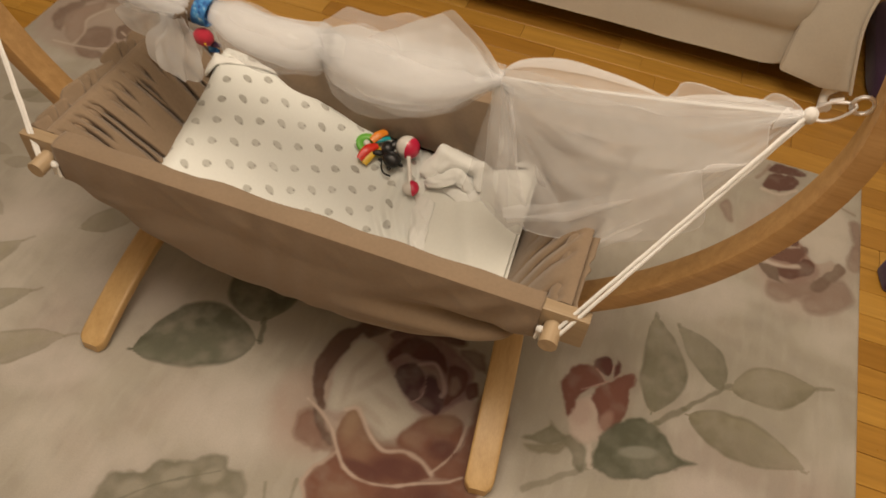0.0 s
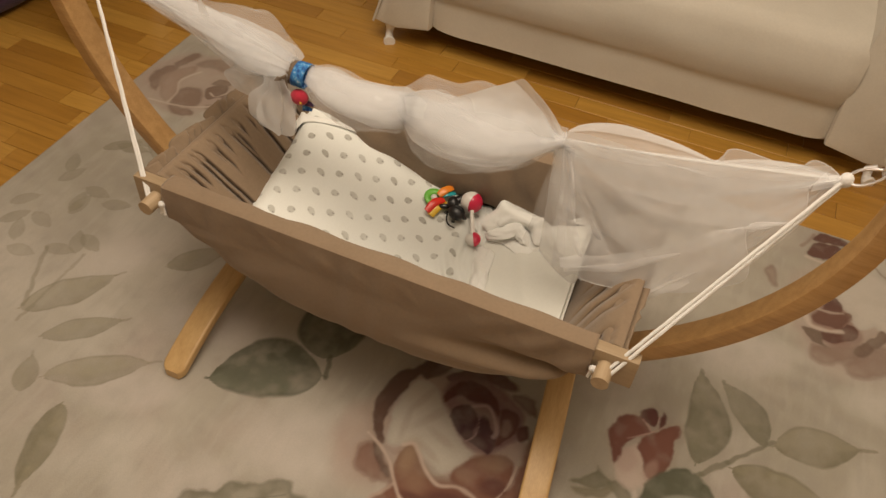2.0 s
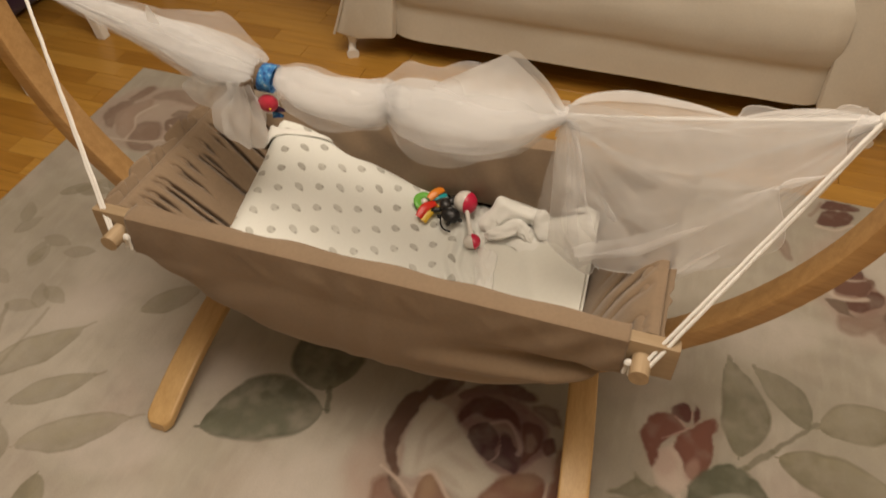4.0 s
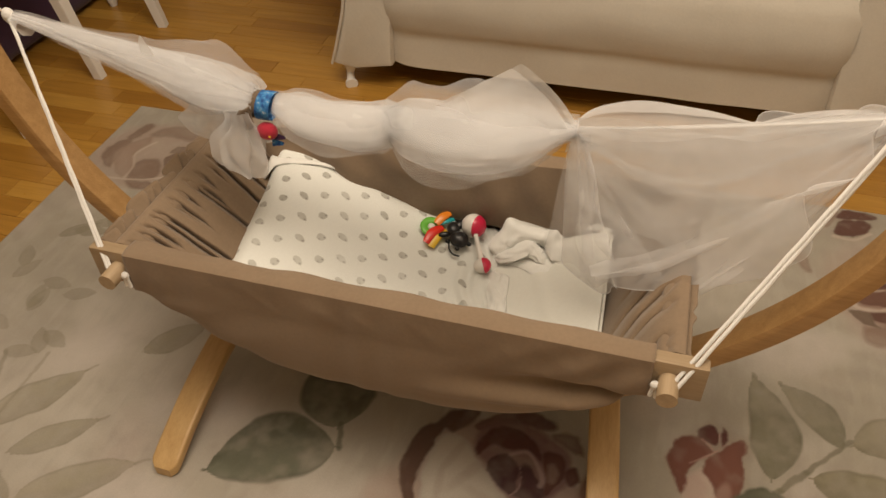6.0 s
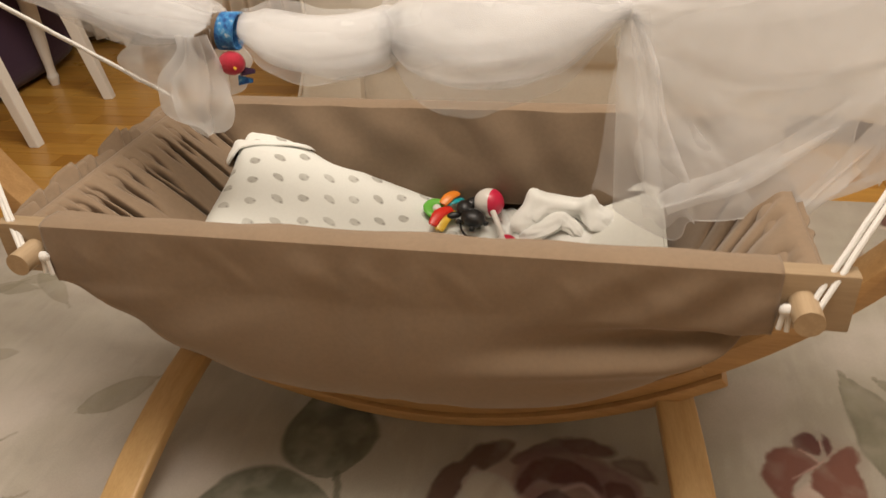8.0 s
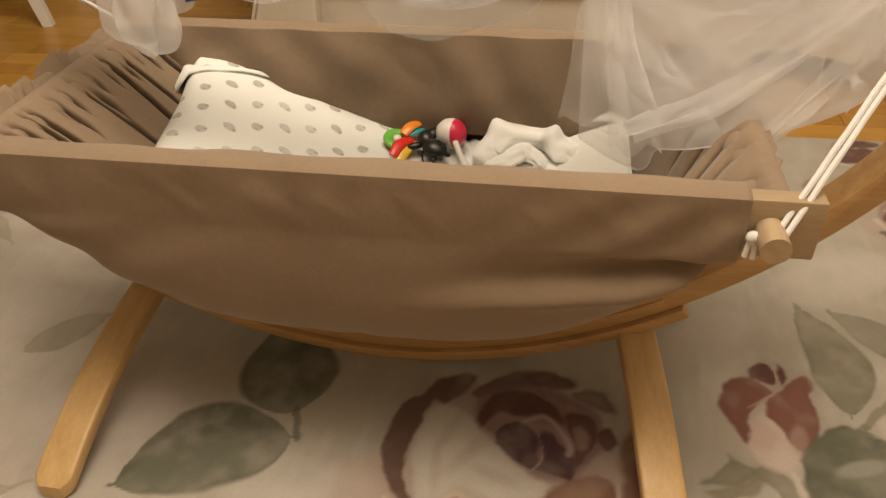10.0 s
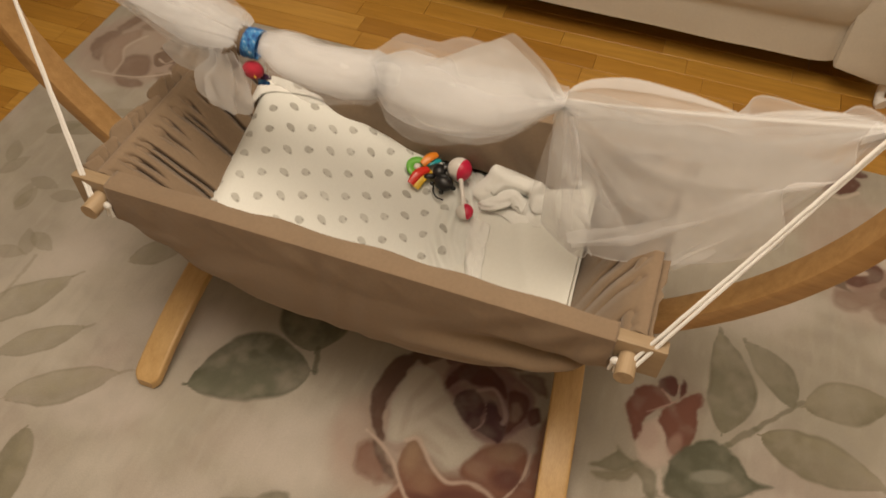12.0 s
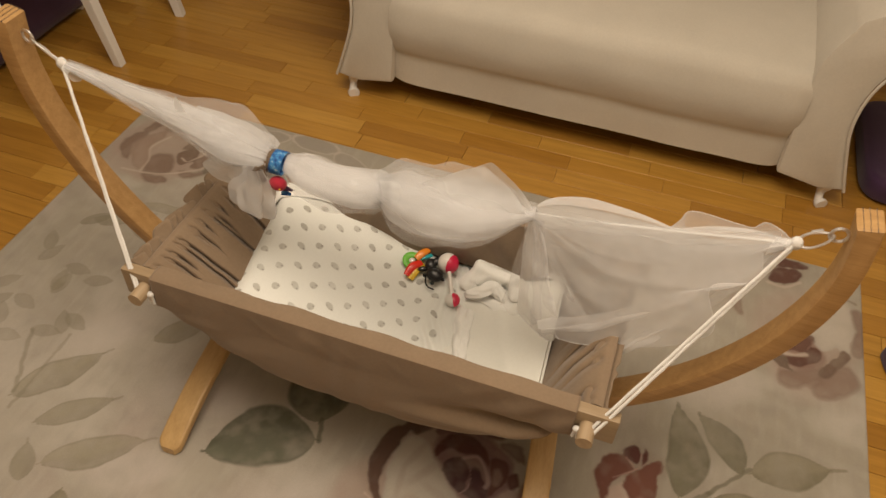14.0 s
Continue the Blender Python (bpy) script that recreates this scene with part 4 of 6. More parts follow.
def build_cradle():
    cradle = thing("cradle", CRADLE, "taupe cotton hammock cradle on wooden rails, hung from the stand", "cradle")
    for s in (-1, 1):
        y0, y1 = (s * HALF_W - 0.022 * (s > 0), s * HALF_W + 0.022 * (s < 0))
        part("side_rail", box(-HALF_L, HALF_L, y0, y1, -0.066, 0.0, 0.003), RAIL_WOOD, cradle, "flat pale wooden side rail")
    ob = part("hammock_cloth", sheet(hull_fn, 180, 280), TAUPE, cradle, "taupe cotton sling hemmed over both rails")
    thicken(ob, 0.0018)
    for s in (-1, 1):
        x = s * PEG_X
        part("end_dowel", sweep([(x, -HALF_W - 0.036 + (2 * HALF_W + 0.072) * k / 8, -0.033) for k in range(9)], 0.0143, 24), RAIL_WOOD_Y, cradle, "round cross dowel with protruding ends")

        # sleeve gathered on the dowel, with a frill that stands up outside
        def sleeve(u, v, s=s, x=x):
            y = -HALF_W + 0.028 + (2 * HALF_W - 0.056) * u
            a = 2 * math.pi * v
            r = (0.0205 if s < 0 else 0.0185) + (0.0016 * math.sin(u * 84 + 2.6 * math.sin(u * 31 + s)) if s < 0 else 0.002 * math.sin(u * 24)) + 0.0025 * wob(u * (22 if s < 0 else 9), v * 3, s)
            return x + r * math.cos(a), y, -0.033 + r * math.sin(a)

        part("dowel_sleeve", sheet(sleeve, 150, 16, close_v=True), TAUPE, cradle, "gathered sleeve")

        def frill(u, v, s=s, x=x):
            y = -HALF_W + 0.03 + (2 * HALF_W - 0.06) * u
            ph = u * (13.0 if s < 0 else 6.0) + 0.35 * math.sin(u * 23 + s)
            saw = abs(2 * (ph % 1.0) - 1) ** 1.3
            wave = (0.014 if s < 0 else 0.003) * v * math.sin(2 * math.pi * ph + 0.8) + (0.004 if s < 0 else 0.0015) * wob(u * (30 if s < 0 else 6), v * 2, s)
            high = 0.042 * v * (0.12 + 0.88 * saw * max(0.3, 0.75 + 1.2 * wob(u * 9, 2.5, s))) if s < 0 else 0.004 * v
            return x + s * (0.014 + (0.026 if s < 0 else 0.012) * v) + wave * 0.9, y + wave * 0.4 + (0.012 * v * saw if s < 0 else 0), -0.018 + high

        ob = part("frill", sheet(frill, 300, 6), TAUPE, cradle, "ruffled taupe frill")
        thicken(ob, 0.0014)

        # inner end wall: cloth drawn together on the dowel, falling to the bed in sharp pleats
        rng = random.Random(3 if s < 0 else 8)
        count = 18 if s < 0 else 11
        pleats = []
        for k in range(count):
            long = rng.random() < (0.6 if s < 0 else 0.75)
            place = (k + 0.2 + 0.6 * rng.random()) / count
            pleats.append((place if s < 0 else place * 1.42 - 0.04, rng.uniform(0.55, 1.0), rng.uniform(0.0, 0.10 if long else 0.3), (rng.uniform(0.8, 1.15) if s < 0 else rng.uniform(0.55, 0.95)) if long else rng.uniform(0.3, 0.6), rng.uniform(-0.02, 0.02)))

        def end_wall(u, v, s=s, x=x, pleats=tuple(pleats)):
            y = ((-HALF_W + 0.024) * (1 - u) + (HALF_W - 0.024) * u) * (1 - 0.10 * v)
            crease = 0.0
            for c, deep, v0, v1, slant in pleats:
                at = c + (slant * v - 0.05 * v * (c - 0.2) if s < 0 else -0.34 * v - slant)
                d = abs(u - at + 0.006 * wob(v * 5, c * 40)) / (0.018 if s < 0 else 0.048)
                if u > at:
                    d *= 0.6
                if d < 1:
                    crease += deep * smooth_step(v0 - 0.1, v0 + 0.08, v) * smooth_step(v1 + 0.1, v1 - 0.25, v) * (1 - d) ** 2
            crease *= smooth_step(0.06, 0.22, v)
            puff = (0.005 if s < 0 else 0.007) * wob(u * (8 if s < 0 else 5) + v * (0.5 if s < 0 else -2.5), v * 1.4, 3 + s) * smooth_step(0.05, 0.3, v)
            fall = max(0.0, v - 0.08) / 0.92
            off = puff - (0.026 if s < 0 else 0.024) * crease
            px = x - s * (0.150 * v - 0.016)
            z = -0.004 - (0.118 * fall ** 1.15 if s < 0 else 0.26 * fall ** 1.6) + off - 0.02 * fall * (0.5 - u)
            c = min(1.0, (abs(y) / (HALF_W + 0.0055)) ** 2)
            low = -RAIL_DROP - max(0.004, depth_at(px) - RAIL_DROP) * (1 - c * c) ** 0.425
            return px, y + (0.016 if s < 0 else 0.018) * min(1.2, crease), max(z, low + 0.007)

        ob = part("end_wall", sheet(end_wall, 480, 50), TAUPE, cradle, "creased, gathered end of the sling")
        thicken(ob, 0.0012)

    # cords from the dowel ends to the snap hooks
    inv = CRADLE.inverted()
    for s, tie in ((-1, TIE_L), (1, TIE_R)):
        top = inv @ tie
        for f in (-1, 1):
            peg = Vector((s * PEG_X, f * (HALF_W + 0.008), -0.033))
            for k in ((-0.95, 0.95) if s > 0 else (-0.5, 0.5)):
                a = peg + Vector((s * (0.009 + 0.0024 * k), f * (0.004 + 0.0035 * k), 0.006 - 0.002 * k))
                b = top + Vector((0.002 * s * k, 0.002 * k, -0.002 * k))
                pts = [a.lerp(b, t / 20) + Vector((0, 0.0006 * math.sin(t * 2.2 + k), 0)) for t in range(21)]
                part("cord", sweep(pts, 0.0030, 8), ROPE, cradle, "white twisted cord")
            knot = join(moved(ball(0.007, 0.006, 0.007, 12, 8), Matrix.Translation((0, 0, 0.004))), sweep([(-0.002, 0, 0), (-0.004, -0.001, -0.018)], 0.0028, 8), sweep([(0.003, 0, 0), (0.004, -0.001, -0.020)], 0.0028, 8))
            part("cord_knot", knot, ROPE, cradle, "knot with two frayed ends", Matrix.Translation(peg + Vector((-s * 0.0165, f * 0.004, -0.006))))
    for s, tie in ((-1, TIE_L), (1, TIE_R)):
        part("cord_knot", join(ball(0.010, 0.010, 0.012, 12, 8), moved(ball(0.006, 0.009, 0.006, 10, 6), Matrix.Translation((-s * 0.01, 0, -0.008)))), ROPE, cradle, "bunched cord knot", Matrix.Translation(inv @ tie))
    return cradle


build_cradle()

# ---- bedding ----


def pad_surface(x0, x1, y0, y1, top, thick, nx, ny, round_edge=0.02):
    """The upper side and skirt of a soft pad, as one sheet; top(x, y) is its height."""
    def fn(u, v):
        x, y = x0 + (x1 - x0) * u, y0 + (y1 - y0) * v
        e = min(u * (x1 - x0), (1 - u) * (x1 - x0), v * (y1 - y0), (1 - v) * (y1 - y0))
        t = min(1.0, e / round_edge)
        k = math.sqrt(max(0.0, 1 - (1 - t) ** 2))
        return x, y, top(x, y) - thick * (1 - k)
    return sheet(fn, nx, ny)


BED_X = (-0.45, -0.37, -0.347, -0.259, -0.178, -0.116, 0.0, 0.1, 0.2, 0.31, 0.34)
BED_Z = (-0.050, -0.046, -0.046, -0.061, -0.097, -0.127, -0.166, -0.176, -0.172, -0.123, -0.110)


def bed(x, y):
    """Height of the lying surface in the cradle: raised at the pillow, dished in the middle, tilted to the front."""
    z = sum(float(np.interp(x + d, BED_X, BED_Z)) for d in (-0.03, -0.015, 0.0, 0.015, 0.03)) / 5
    return z + 0.2 * (y - 0.1275)


def build_mattress():
    pad = thing("mattress", CRADLE, "thin white cotton-covered foam mattress lying in the cradle", "mattress")

    def top(x, y):
        ease = smooth_step(0.14, -0.05, x)
        return bed(x, y) - 0.034 * ease + 0.0015 * wob(x * 9, y * 9) + 0.0025 * math.exp(-((x - 0.235 + 0.35 * y) / 0.012) ** 2)

    bm = pad_surface(-0.28, 0.326, -0.135, 0.178, top, 0.020, 110, 60, 0.007)
    skew = Matrix()
    skew[0][1] = -0.05
    cover = part("cover", moved(bm, skew), MATTRESS_COVER, pad)
    under = sheet(lambda u, v: (-0.25 + 0.56 * u, -0.11 + 0.26 * v, top(-0.25 + 0.56 * u, -0.11 + 0.26 * v) - 0.019), 40, 10)
    thicken(part("underside", under, MATTRESS_COVER, pad), 0.004)
    fold = sheet(lambda u, v: (0.128 + 0.030 * u + 0.040 * (v - 0.5) * (1 - 0.35 * u) + 0.004 * wob(u * 5, v * 3), 0.080 - 0.150 * u, bed(0.14, 0.08 - 0.15 * u) + 0.002 + 0.0055 * math.sin(math.pi * v) + 0.0035 * math.sin(7.5 * v + 2.6 * wob(u * 4, v * 2)) * math.sin(math.pi * v) ** 0.5 + 0.003 * wob(u * 11, v * 5)), 50, 24)
    belongs(thicken(part("cover_fold", fold, WHITE_COTTON, pad, "turned-over edge of the mattress cover"), 0.002), cover)
    ear = sheet(lambda u, v: (0.268 + 0.048 * u, 0.172 + 0.012 * v * u, bed(0.30, 0.172) + 0.003 + 0.016 * u * v + 0.010 * v * (1 - u) * math.sin(math.pi * u)), 14, 8)
    belongs(thicken(part("cover_corner", ear, WHITE_COTTON, pad, "turned-up corner of the mattress cover"), 0.002), cover)
    seam = [(0.3255 - 0.05 * y, y, top(0.326, y) - 0.011 + 0.001 * math.sin(y * 70)) for y in (-0.128 + 0.30 * k / 24 for k in range(25))]
    belongs(part("piping", sweep(seam, 0.0022, 6), MATTRESS_COVER, pad, "sewn edge seam"), cover)
    return pad


PIL_X0, PIL_X1, PIL_Y0, PIL_Y1 = -0.338, 0.128, -0.150, 0.198


def pillow_height(x, y):
    """Height of the printed pillow, with its rounded rim and the crinkled thin end."""
    left = max(0.0, 1 - (x - PIL_X0) / (0.05 - 0.025 * smooth_step(0.08, 0.15, y)))
    back = max(0.0, 1 - (PIL_Y1 - y) / 0.024)
    right = max(0.0, 1 - (PIL_X1 - x) / 0.02)
    e = min(1.0, math.hypot(left, back, right))
    k = math.sqrt(max(0.0, 1 - e * e))
    full = smooth_step(0.14, -0.12, x)
    q = smooth_step(0.035, 0.085, x)
    fold = math.sin((x + 0.30 * y + 0.010 * math.sin(y * 40)) * 235 + 2.2 * wob(x * 14, y * 9))
    crinkle = q * (0.0034 * fold * (0.3 + abs(wob(x * 9, y * 13, 9)) * 2) + 0.0075 * wob(x * 34, y * 22, 4) + 0.003)
    soft = 0.0028 * wob(x * 10, y * 8, 2) + 0.0016 * wob(x * 24, y * 20, 7)
    return bed(x, y) + soft + crinkle * k - (0.012 + 0.055 * full) * (1 - k)


def build_pillow():
    xs, ys = np.linspace(PIL_X0, PIL_X1, 360), np.linspace(PIL_Y0, PIL_Y1, 270)
    h = np.array([[pillow_height(x, y) for y in ys] for x in xs])
    p = Print(xs, ys, (0.80, 0.82, 0.78), 5)
    p.lay(p.cloud(0.08), (0.78, 0.785, 0.735), 0.4)
    # small printed hedgehog-like leaves in slanting rows, every second row turned
    grey, speck = (0.45, 0.445, 0.40), (0.20, 0.20, 0.175)
    for i in range(-9, 14):
        for j in range(-9, 10):
            cx, cy = -0.233 + 0.0325 * i + 0.011 * j, 0.045 + 0.0215 * i - 0.043 * j
            if not (PIL_X0 + 0.008 < cx < 0.10 and PIL_Y0 < cy < PIL_Y1 - 0.01):
                continue
            turn = radians((-24 if i % 2 == 0 else 36) + 9 * math.sin(i * 2.7 + j * 1.9))
            long, wide = (0.0092, 0.0088) if i % 2 == 0 else (0.0078, 0.0104)
            dx, dy = long * math.cos(turn), long * math.sin(turn)
            p.leaf(cx - dx, cy - dy, cx + dx, cy + dy, wide, grey, 1.0, 0.04, tail=0)
            p.blot(cx + dx * 0.7, cy + dy * 0.7, 0.0018, 0.0016, 0, speck, 0.8, 0.5)
            p.blot(cx - dx * 0.5 + dy * 0.4, cy - dy * 0.5 - dx * 0.4, 0.0014, 0.0014, 0, speck, 0.6, 0.5)
    rim = (PIL_Y1 - p.y) / 0.008
    p.lay(np.clip(1.4 - rim, 0, 1), (0.80, 0.82, 0.78), 1.0)
    ob = printed_grid("pillow", xs, ys, h, p.c, SHEET_PRINT)
    skew = Matrix()
    skew[0][1] = -0.04
    ob.data.transform(skew)
    ob.matrix_world = CRADLE
    thicken(ob, 0.003, -1)
    return tagged(ob, "white cotton wedge pillow with small grey leaf print", "pillow")


def build_pillow_flap():
    """The pillow cover's loose corner, turned up at the back."""
    def fn(u, v):
        # along the rim from the tip at the head end round the corner to the back edge
        mid = FLAP_RIM[min(60, int(round(u * 60)))]
        wide = 0.046 * (1 - u) ** 0.8 * min(1.0, 0.45 + 5 * u) + 0.003
        w = (v - 0.5) * wide
        bow = math.cos(math.pi * (v - 0.5))
        slip = 0.010 * math.exp(-((u - 0.25) / 0.06) ** 2) * v
        return mid.x - w * 0.55 - slip, mid.y + w * 0.85 + slip, bed(mid.x, mid.y) - 0.003 - 0.020 * max(0.0, 1 - u / 0.22) ** 1.5 + 0.005 * bow - 0.020 * v * v + slip * 0.5 + 0.0015 * wob(u * 9, v * 3)
    return mesh_object("pillow_flap", sheet(fn, 60, 16), WHITE_COTTON)


FLAP_RIM = curve_points([(-0.347, 0.122, -0.076), (-0.338, 0.138, -0.056), (-0.320, 0.152, -0.046), (-0.285, 0.164, -0.049), (-0.235, 0.178, -0.064), (-0.175, 0.189, -0.088), (-0.12, 0.195, -0.116)], 60)
build_mattress()
pillow = build_pillow()
flap = thicken(build_pillow_flap(), 0.003, 0)
flap.parent = pillow
tagged(flap, "plain white folded-over cover edge")


def cloth_roll(path, radii, seed, peaks=(), squash=0.62):
    """A soft rolled fold along a path, with creases and pinched-up corners."""
    pts = curve_points(path, 60)
    rad = curve_points([(k / (len(radii) - 1), 0.0, r) for k, r in enumerate(radii)], 60)

    def fn(u, v):
        k = min(59, round(u * 59))
        c, r = pts[k], rad[k].z
        d = (pts[min(59, k + 1)] - pts[max(0, k - 1)]).normalized()
        side = Vector((d.y, -d.x, 0)).normalized()
        up = side.cross(d)
        if up.z < 0:
            up = -up
        a = 2 * math.pi * v
        r *= (1 + 0.34 * wob(math.cos(a) * 2 + seed, math.sin(a) * 2, u * 5) + 0.10 * math.sin(3 * a + 6 * u + seed)) * min(1.0, 0.35 + 7 * min(u, 1 - u))
        off = side * (r * math.cos(a)) + up * (r * squash * math.sin(a))
        for at, turn, high, wide in peaks:
            off += (up * math.sin(turn) + side * math.cos(turn)) * high * math.exp(-((u - at) / wide) ** 2) * max(0.0, math.cos(a - turn)) ** 3
        return c + off
    bm = sheet(fn, 59, 40, close_v=True)
    bmesh.ops.holes_fill(bm, edges=[e for e in bm.edges if e.is_boundary], sides=0)
    return bm


def build_burp_cloth():
    back = cloth_roll([(-0.060, -0.034, 0.008), (-0.066, -0.008, 0.018), (-0.040, 0.020, 0.025), (0.010, 0.022, 0.024), (0.042, 0.004, 0.018), (0.066, -0.016, 0.010)], (0.017, 0.020, 0.023, 0.020, 0.023, 0.017), 1.0, ((0.36, 2.0, 0.015, 0.05), (0.70, 1.7, 0.018, 0.055)))
    front = cloth_roll([(-0.070, -0.038, 0.006), (-0.040, -0.030, 0.013), (-0.012, -0.012, 0.020), (0.008, -0.016, 0.016), (0.026, -0.030, 0.007)], (0.014, 0.016, 0.015, 0.013, 0.010), 4.0, ((0.55, 1.5, 0.006, 0.08),))
    end = cloth_roll([(0.050, 0.010, 0.010), (0.074, 0.006, 0.010), (0.094, 0.012, 0.006)], (0.018, 0.018, 0.010), 8.0, ((0.85, 1.2, 0.008, 0.1),), 0.6)
    skirt = sheet(lambda u, v: ((u - 0.42) * 0.15, (v - 0.62) * 0.085 + 0.01 * math.sin(u * 7), 0.002 + 0.010 * math.sin(math.pi * u) * math.sin(math.pi * v) + 0.003 * wob(u * 6, v * 5, 3)), 30, 20)
    ob = mesh_object("burp_cloth", join(back, front, end, skirt), WHITE_COTTON)
    ob.matrix_world = CRADLE @ pose(0.186, 0.146, -0.170, 9, -3, -6)
    return tagged(ob, "crumpled white terry cloth lying on the mattress", "cloth")


build_burp_cloth()


# ---- toys in the cradle ----


def build_keys():
    toy = thing("teether_keys", CRADLE @ pose(-0.018, 0.143, -0.151, 14, 14, 0) @ Matrix.Scale(1.12, 4), "green plastic ring with colourful teething keys", "baby toy")
    ring = [(0.0135 * math.cos(t), 0.0135 * math.sin(t), 0.004) for t in (2 * math.pi * k / 32 for k in range(33))]
    loop = part("ring", sweep(ring, 0.0072, 12, 0.6, caps=False), GREEN_PL, toy, "bright green ring")
    belongs(part("ring_button", ball(0.0065, 0.0065, 0.005), WHITE_PL, toy, "white button", Matrix.Translation((-0.001, -0.001, 0.006))), loop)

    def key(ax, ay, bx, by, z, wide, bow):
        mx, my = (ax + bx) / 2 + bow * (by - ay), (ay + by) / 2 - bow * (bx - ax)
        return sweep(curve_points([(ax, ay, z), (mx, my, z + 0.003), (bx, by, z)], 14), lambda q: wide * (0.5 + 0.5 * math.sin(math.pi * (0.15 + 0.75 * q)) ** 0.7), 12, 0.34)
    for mat, line, label in ((YELLOW_PL, (0.025, 0.002, 0.011, -0.038, 0.004, 0.0085, 0.10), "yellow key"), (RED_PL, (0.017, 0.004, 0.001, -0.036, 0.008, 0.0080, 0.10), "red key"), (TEAL_PL, (0.008, 0.006, 0.030, 0.028, 0.008, 0.0050, 0.0), "teal key"), (ORANGE_PL, (0.005, 0.004, 0.020, 0.034, 0.012, 0.0075, -0.05), "orange key")):
        part("key", key(*line), mat, toy, label)
    return toy


def build_black_toy():
    toy = thing("pacifier_clip", CRADLE @ pose(0.032, 0.132, -0.158, 11, 8, -14) @ Matrix.Scale(1.02, 4), "glossy black plastic clip toy lying on the printed pillow", "baby toy")
    part("body", ball(0.0185, 0.0165, 0.012, 24, 14), BLACK_PL, toy, m=Matrix.Translation((0.010, -0.004, 0.011)))
    part("head", ball(0.0125, 0.015, 0.010, 20, 12), BLACK_PL, toy, m=pose(-0.010, 0.010, 0.013, 0, 0, 30))
    part("clip_jaw", join(moved(ball(0.009, 0.015, 0.007, 14, 10), pose(-0.004, 0.024, 0.014, 0, 0, -20)), moved(ball(0.012, 0.006, 0.005, 12, 8), pose(-0.020, -0.006, 0.007, 0, 0, 40))), BLACK_PL, toy)
    for x, y in ((0.030, -0.002), (0.016, -0.022), (-0.008, -0.016)):
        part("knob", ball(0.0046, 0.0042, 0.0042, 12, 8), BLACK_PL, toy, m=Matrix.Translation((x, y, 0.007)))
    loop = [(0.010 + 0.010 * math.cos(t), -0.004 + 0.008 * math.sin(t), 0.0215 + 0.001 * math.cos(t)) for t in (math.pi * k / 12 for k in range(2, 11))]
    part("handle", sweep(loop, 0.0016, 8), BLACK_PL, toy)
    strap = curve_points([(-0.006, -0.014, 0.004), (0.002, -0.026, 0.001), (0.013, -0.032, 0.0), (0.026, -0.030, 0.0)], 16)
    part("strap", sweep(strap, 0.0017, 6), BLACK_PL, toy, "thin black cord")
    return toy


def cap_shell(r, tall, cut_at):
    """The part of a ball beyond a cut across x, a little larger than the ball."""
    def fn(u, v):
        a = math.acos(cut_at) * v
        t = 2 * math.pi * u
        return r * math.cos(a), r * math.sin(a) * math.cos(t), tall * math.sin(a) * math.sin(t)
    return sheet(fn, 28, 12, close_u=True)


def build_rattle():
    toy = thing("dumbbell_rattle", CRADLE @ pose(0.091, 0.118, -0.168, 11, 0, 0), "white plastic dumbbell rattle with crimson halves", "baby rattle")
    big, small = Vector((-0.030, 0.044, 0.020)), Vector((0.006, -0.036, 0.009))
    head = part("large_ball", ball(0.0235, 0.0235, 0.0225, 28, 18), WHITE_PL, toy, m=Matrix.Translation(big))
    belongs(part("large_cap", cap_shell(0.0241, 0.0231, 0.35), PINK_PL, toy, "crimson cap", pose(*big, 0, -12, -14)), head)
    part("handle", sweep([big.lerp(small, t / 12) + Vector((0, 0, 0.004 * math.sin(math.pi * t / 12))) for t in range(13)], lambda s: 0.0044 + 0.004 * abs(2 * s - 1) ** 3, 14), WHITE_PL, toy, "slim white handle")
    foot = part("small_ball", ball(0.0165, 0.0150, 0.0115, 24, 14), WHITE_PL, toy, m=Matrix.Translation(small))
    belongs(part("small_cap", cap_shell(0.0170, 0.0119, 0.15), PINK_PL, toy, "crimson cap", pose(*small, 0, -10, 24)), foot)
    return toy


build_keys()
build_black_toy()
build_rattle()
leafy = mesh_object("green_soft_toy", join(ball(0.018, 0.012, 0.008), moved(ball(0.010, 0.008, 0.006), Matrix.Translation((0.02, 0.004, 0.002)))), plastic("dark_green_plush", (0.05, 0.09, 0.03), 0.9))
leafy.matrix_world = CRADLE @ pose(0.073, -0.140, -0.215) @ Matrix.Scale(0.8, 4)
tagged(leafy, "small dark green plush toy by the rail", "baby toy")

# ---- mosquito net ----
ROPE_LINE = curve_points([TIE_L, (-0.30, 0.212, 0.684), (-0.11, 0.205, 0.640), (0.11, 0.208, 0.640), (0.375, 0.215, 0.663), (0.58, 0.213, 0.700), TIE_R], 120)


def rope_at(x):
    """The place of the hidden cord of the net at x."""
    best = min(range(len(ROPE_LINE) - 1), key=lambda k: abs((ROPE_LINE[k].x + ROPE_LINE[k + 1].x) / 2 - x))
    a, b = ROPE_LINE[best], ROPE_LINE[best + 1]
    t = (x - a.x) / (b.x - a.x)
    return a.lerp(b, t)


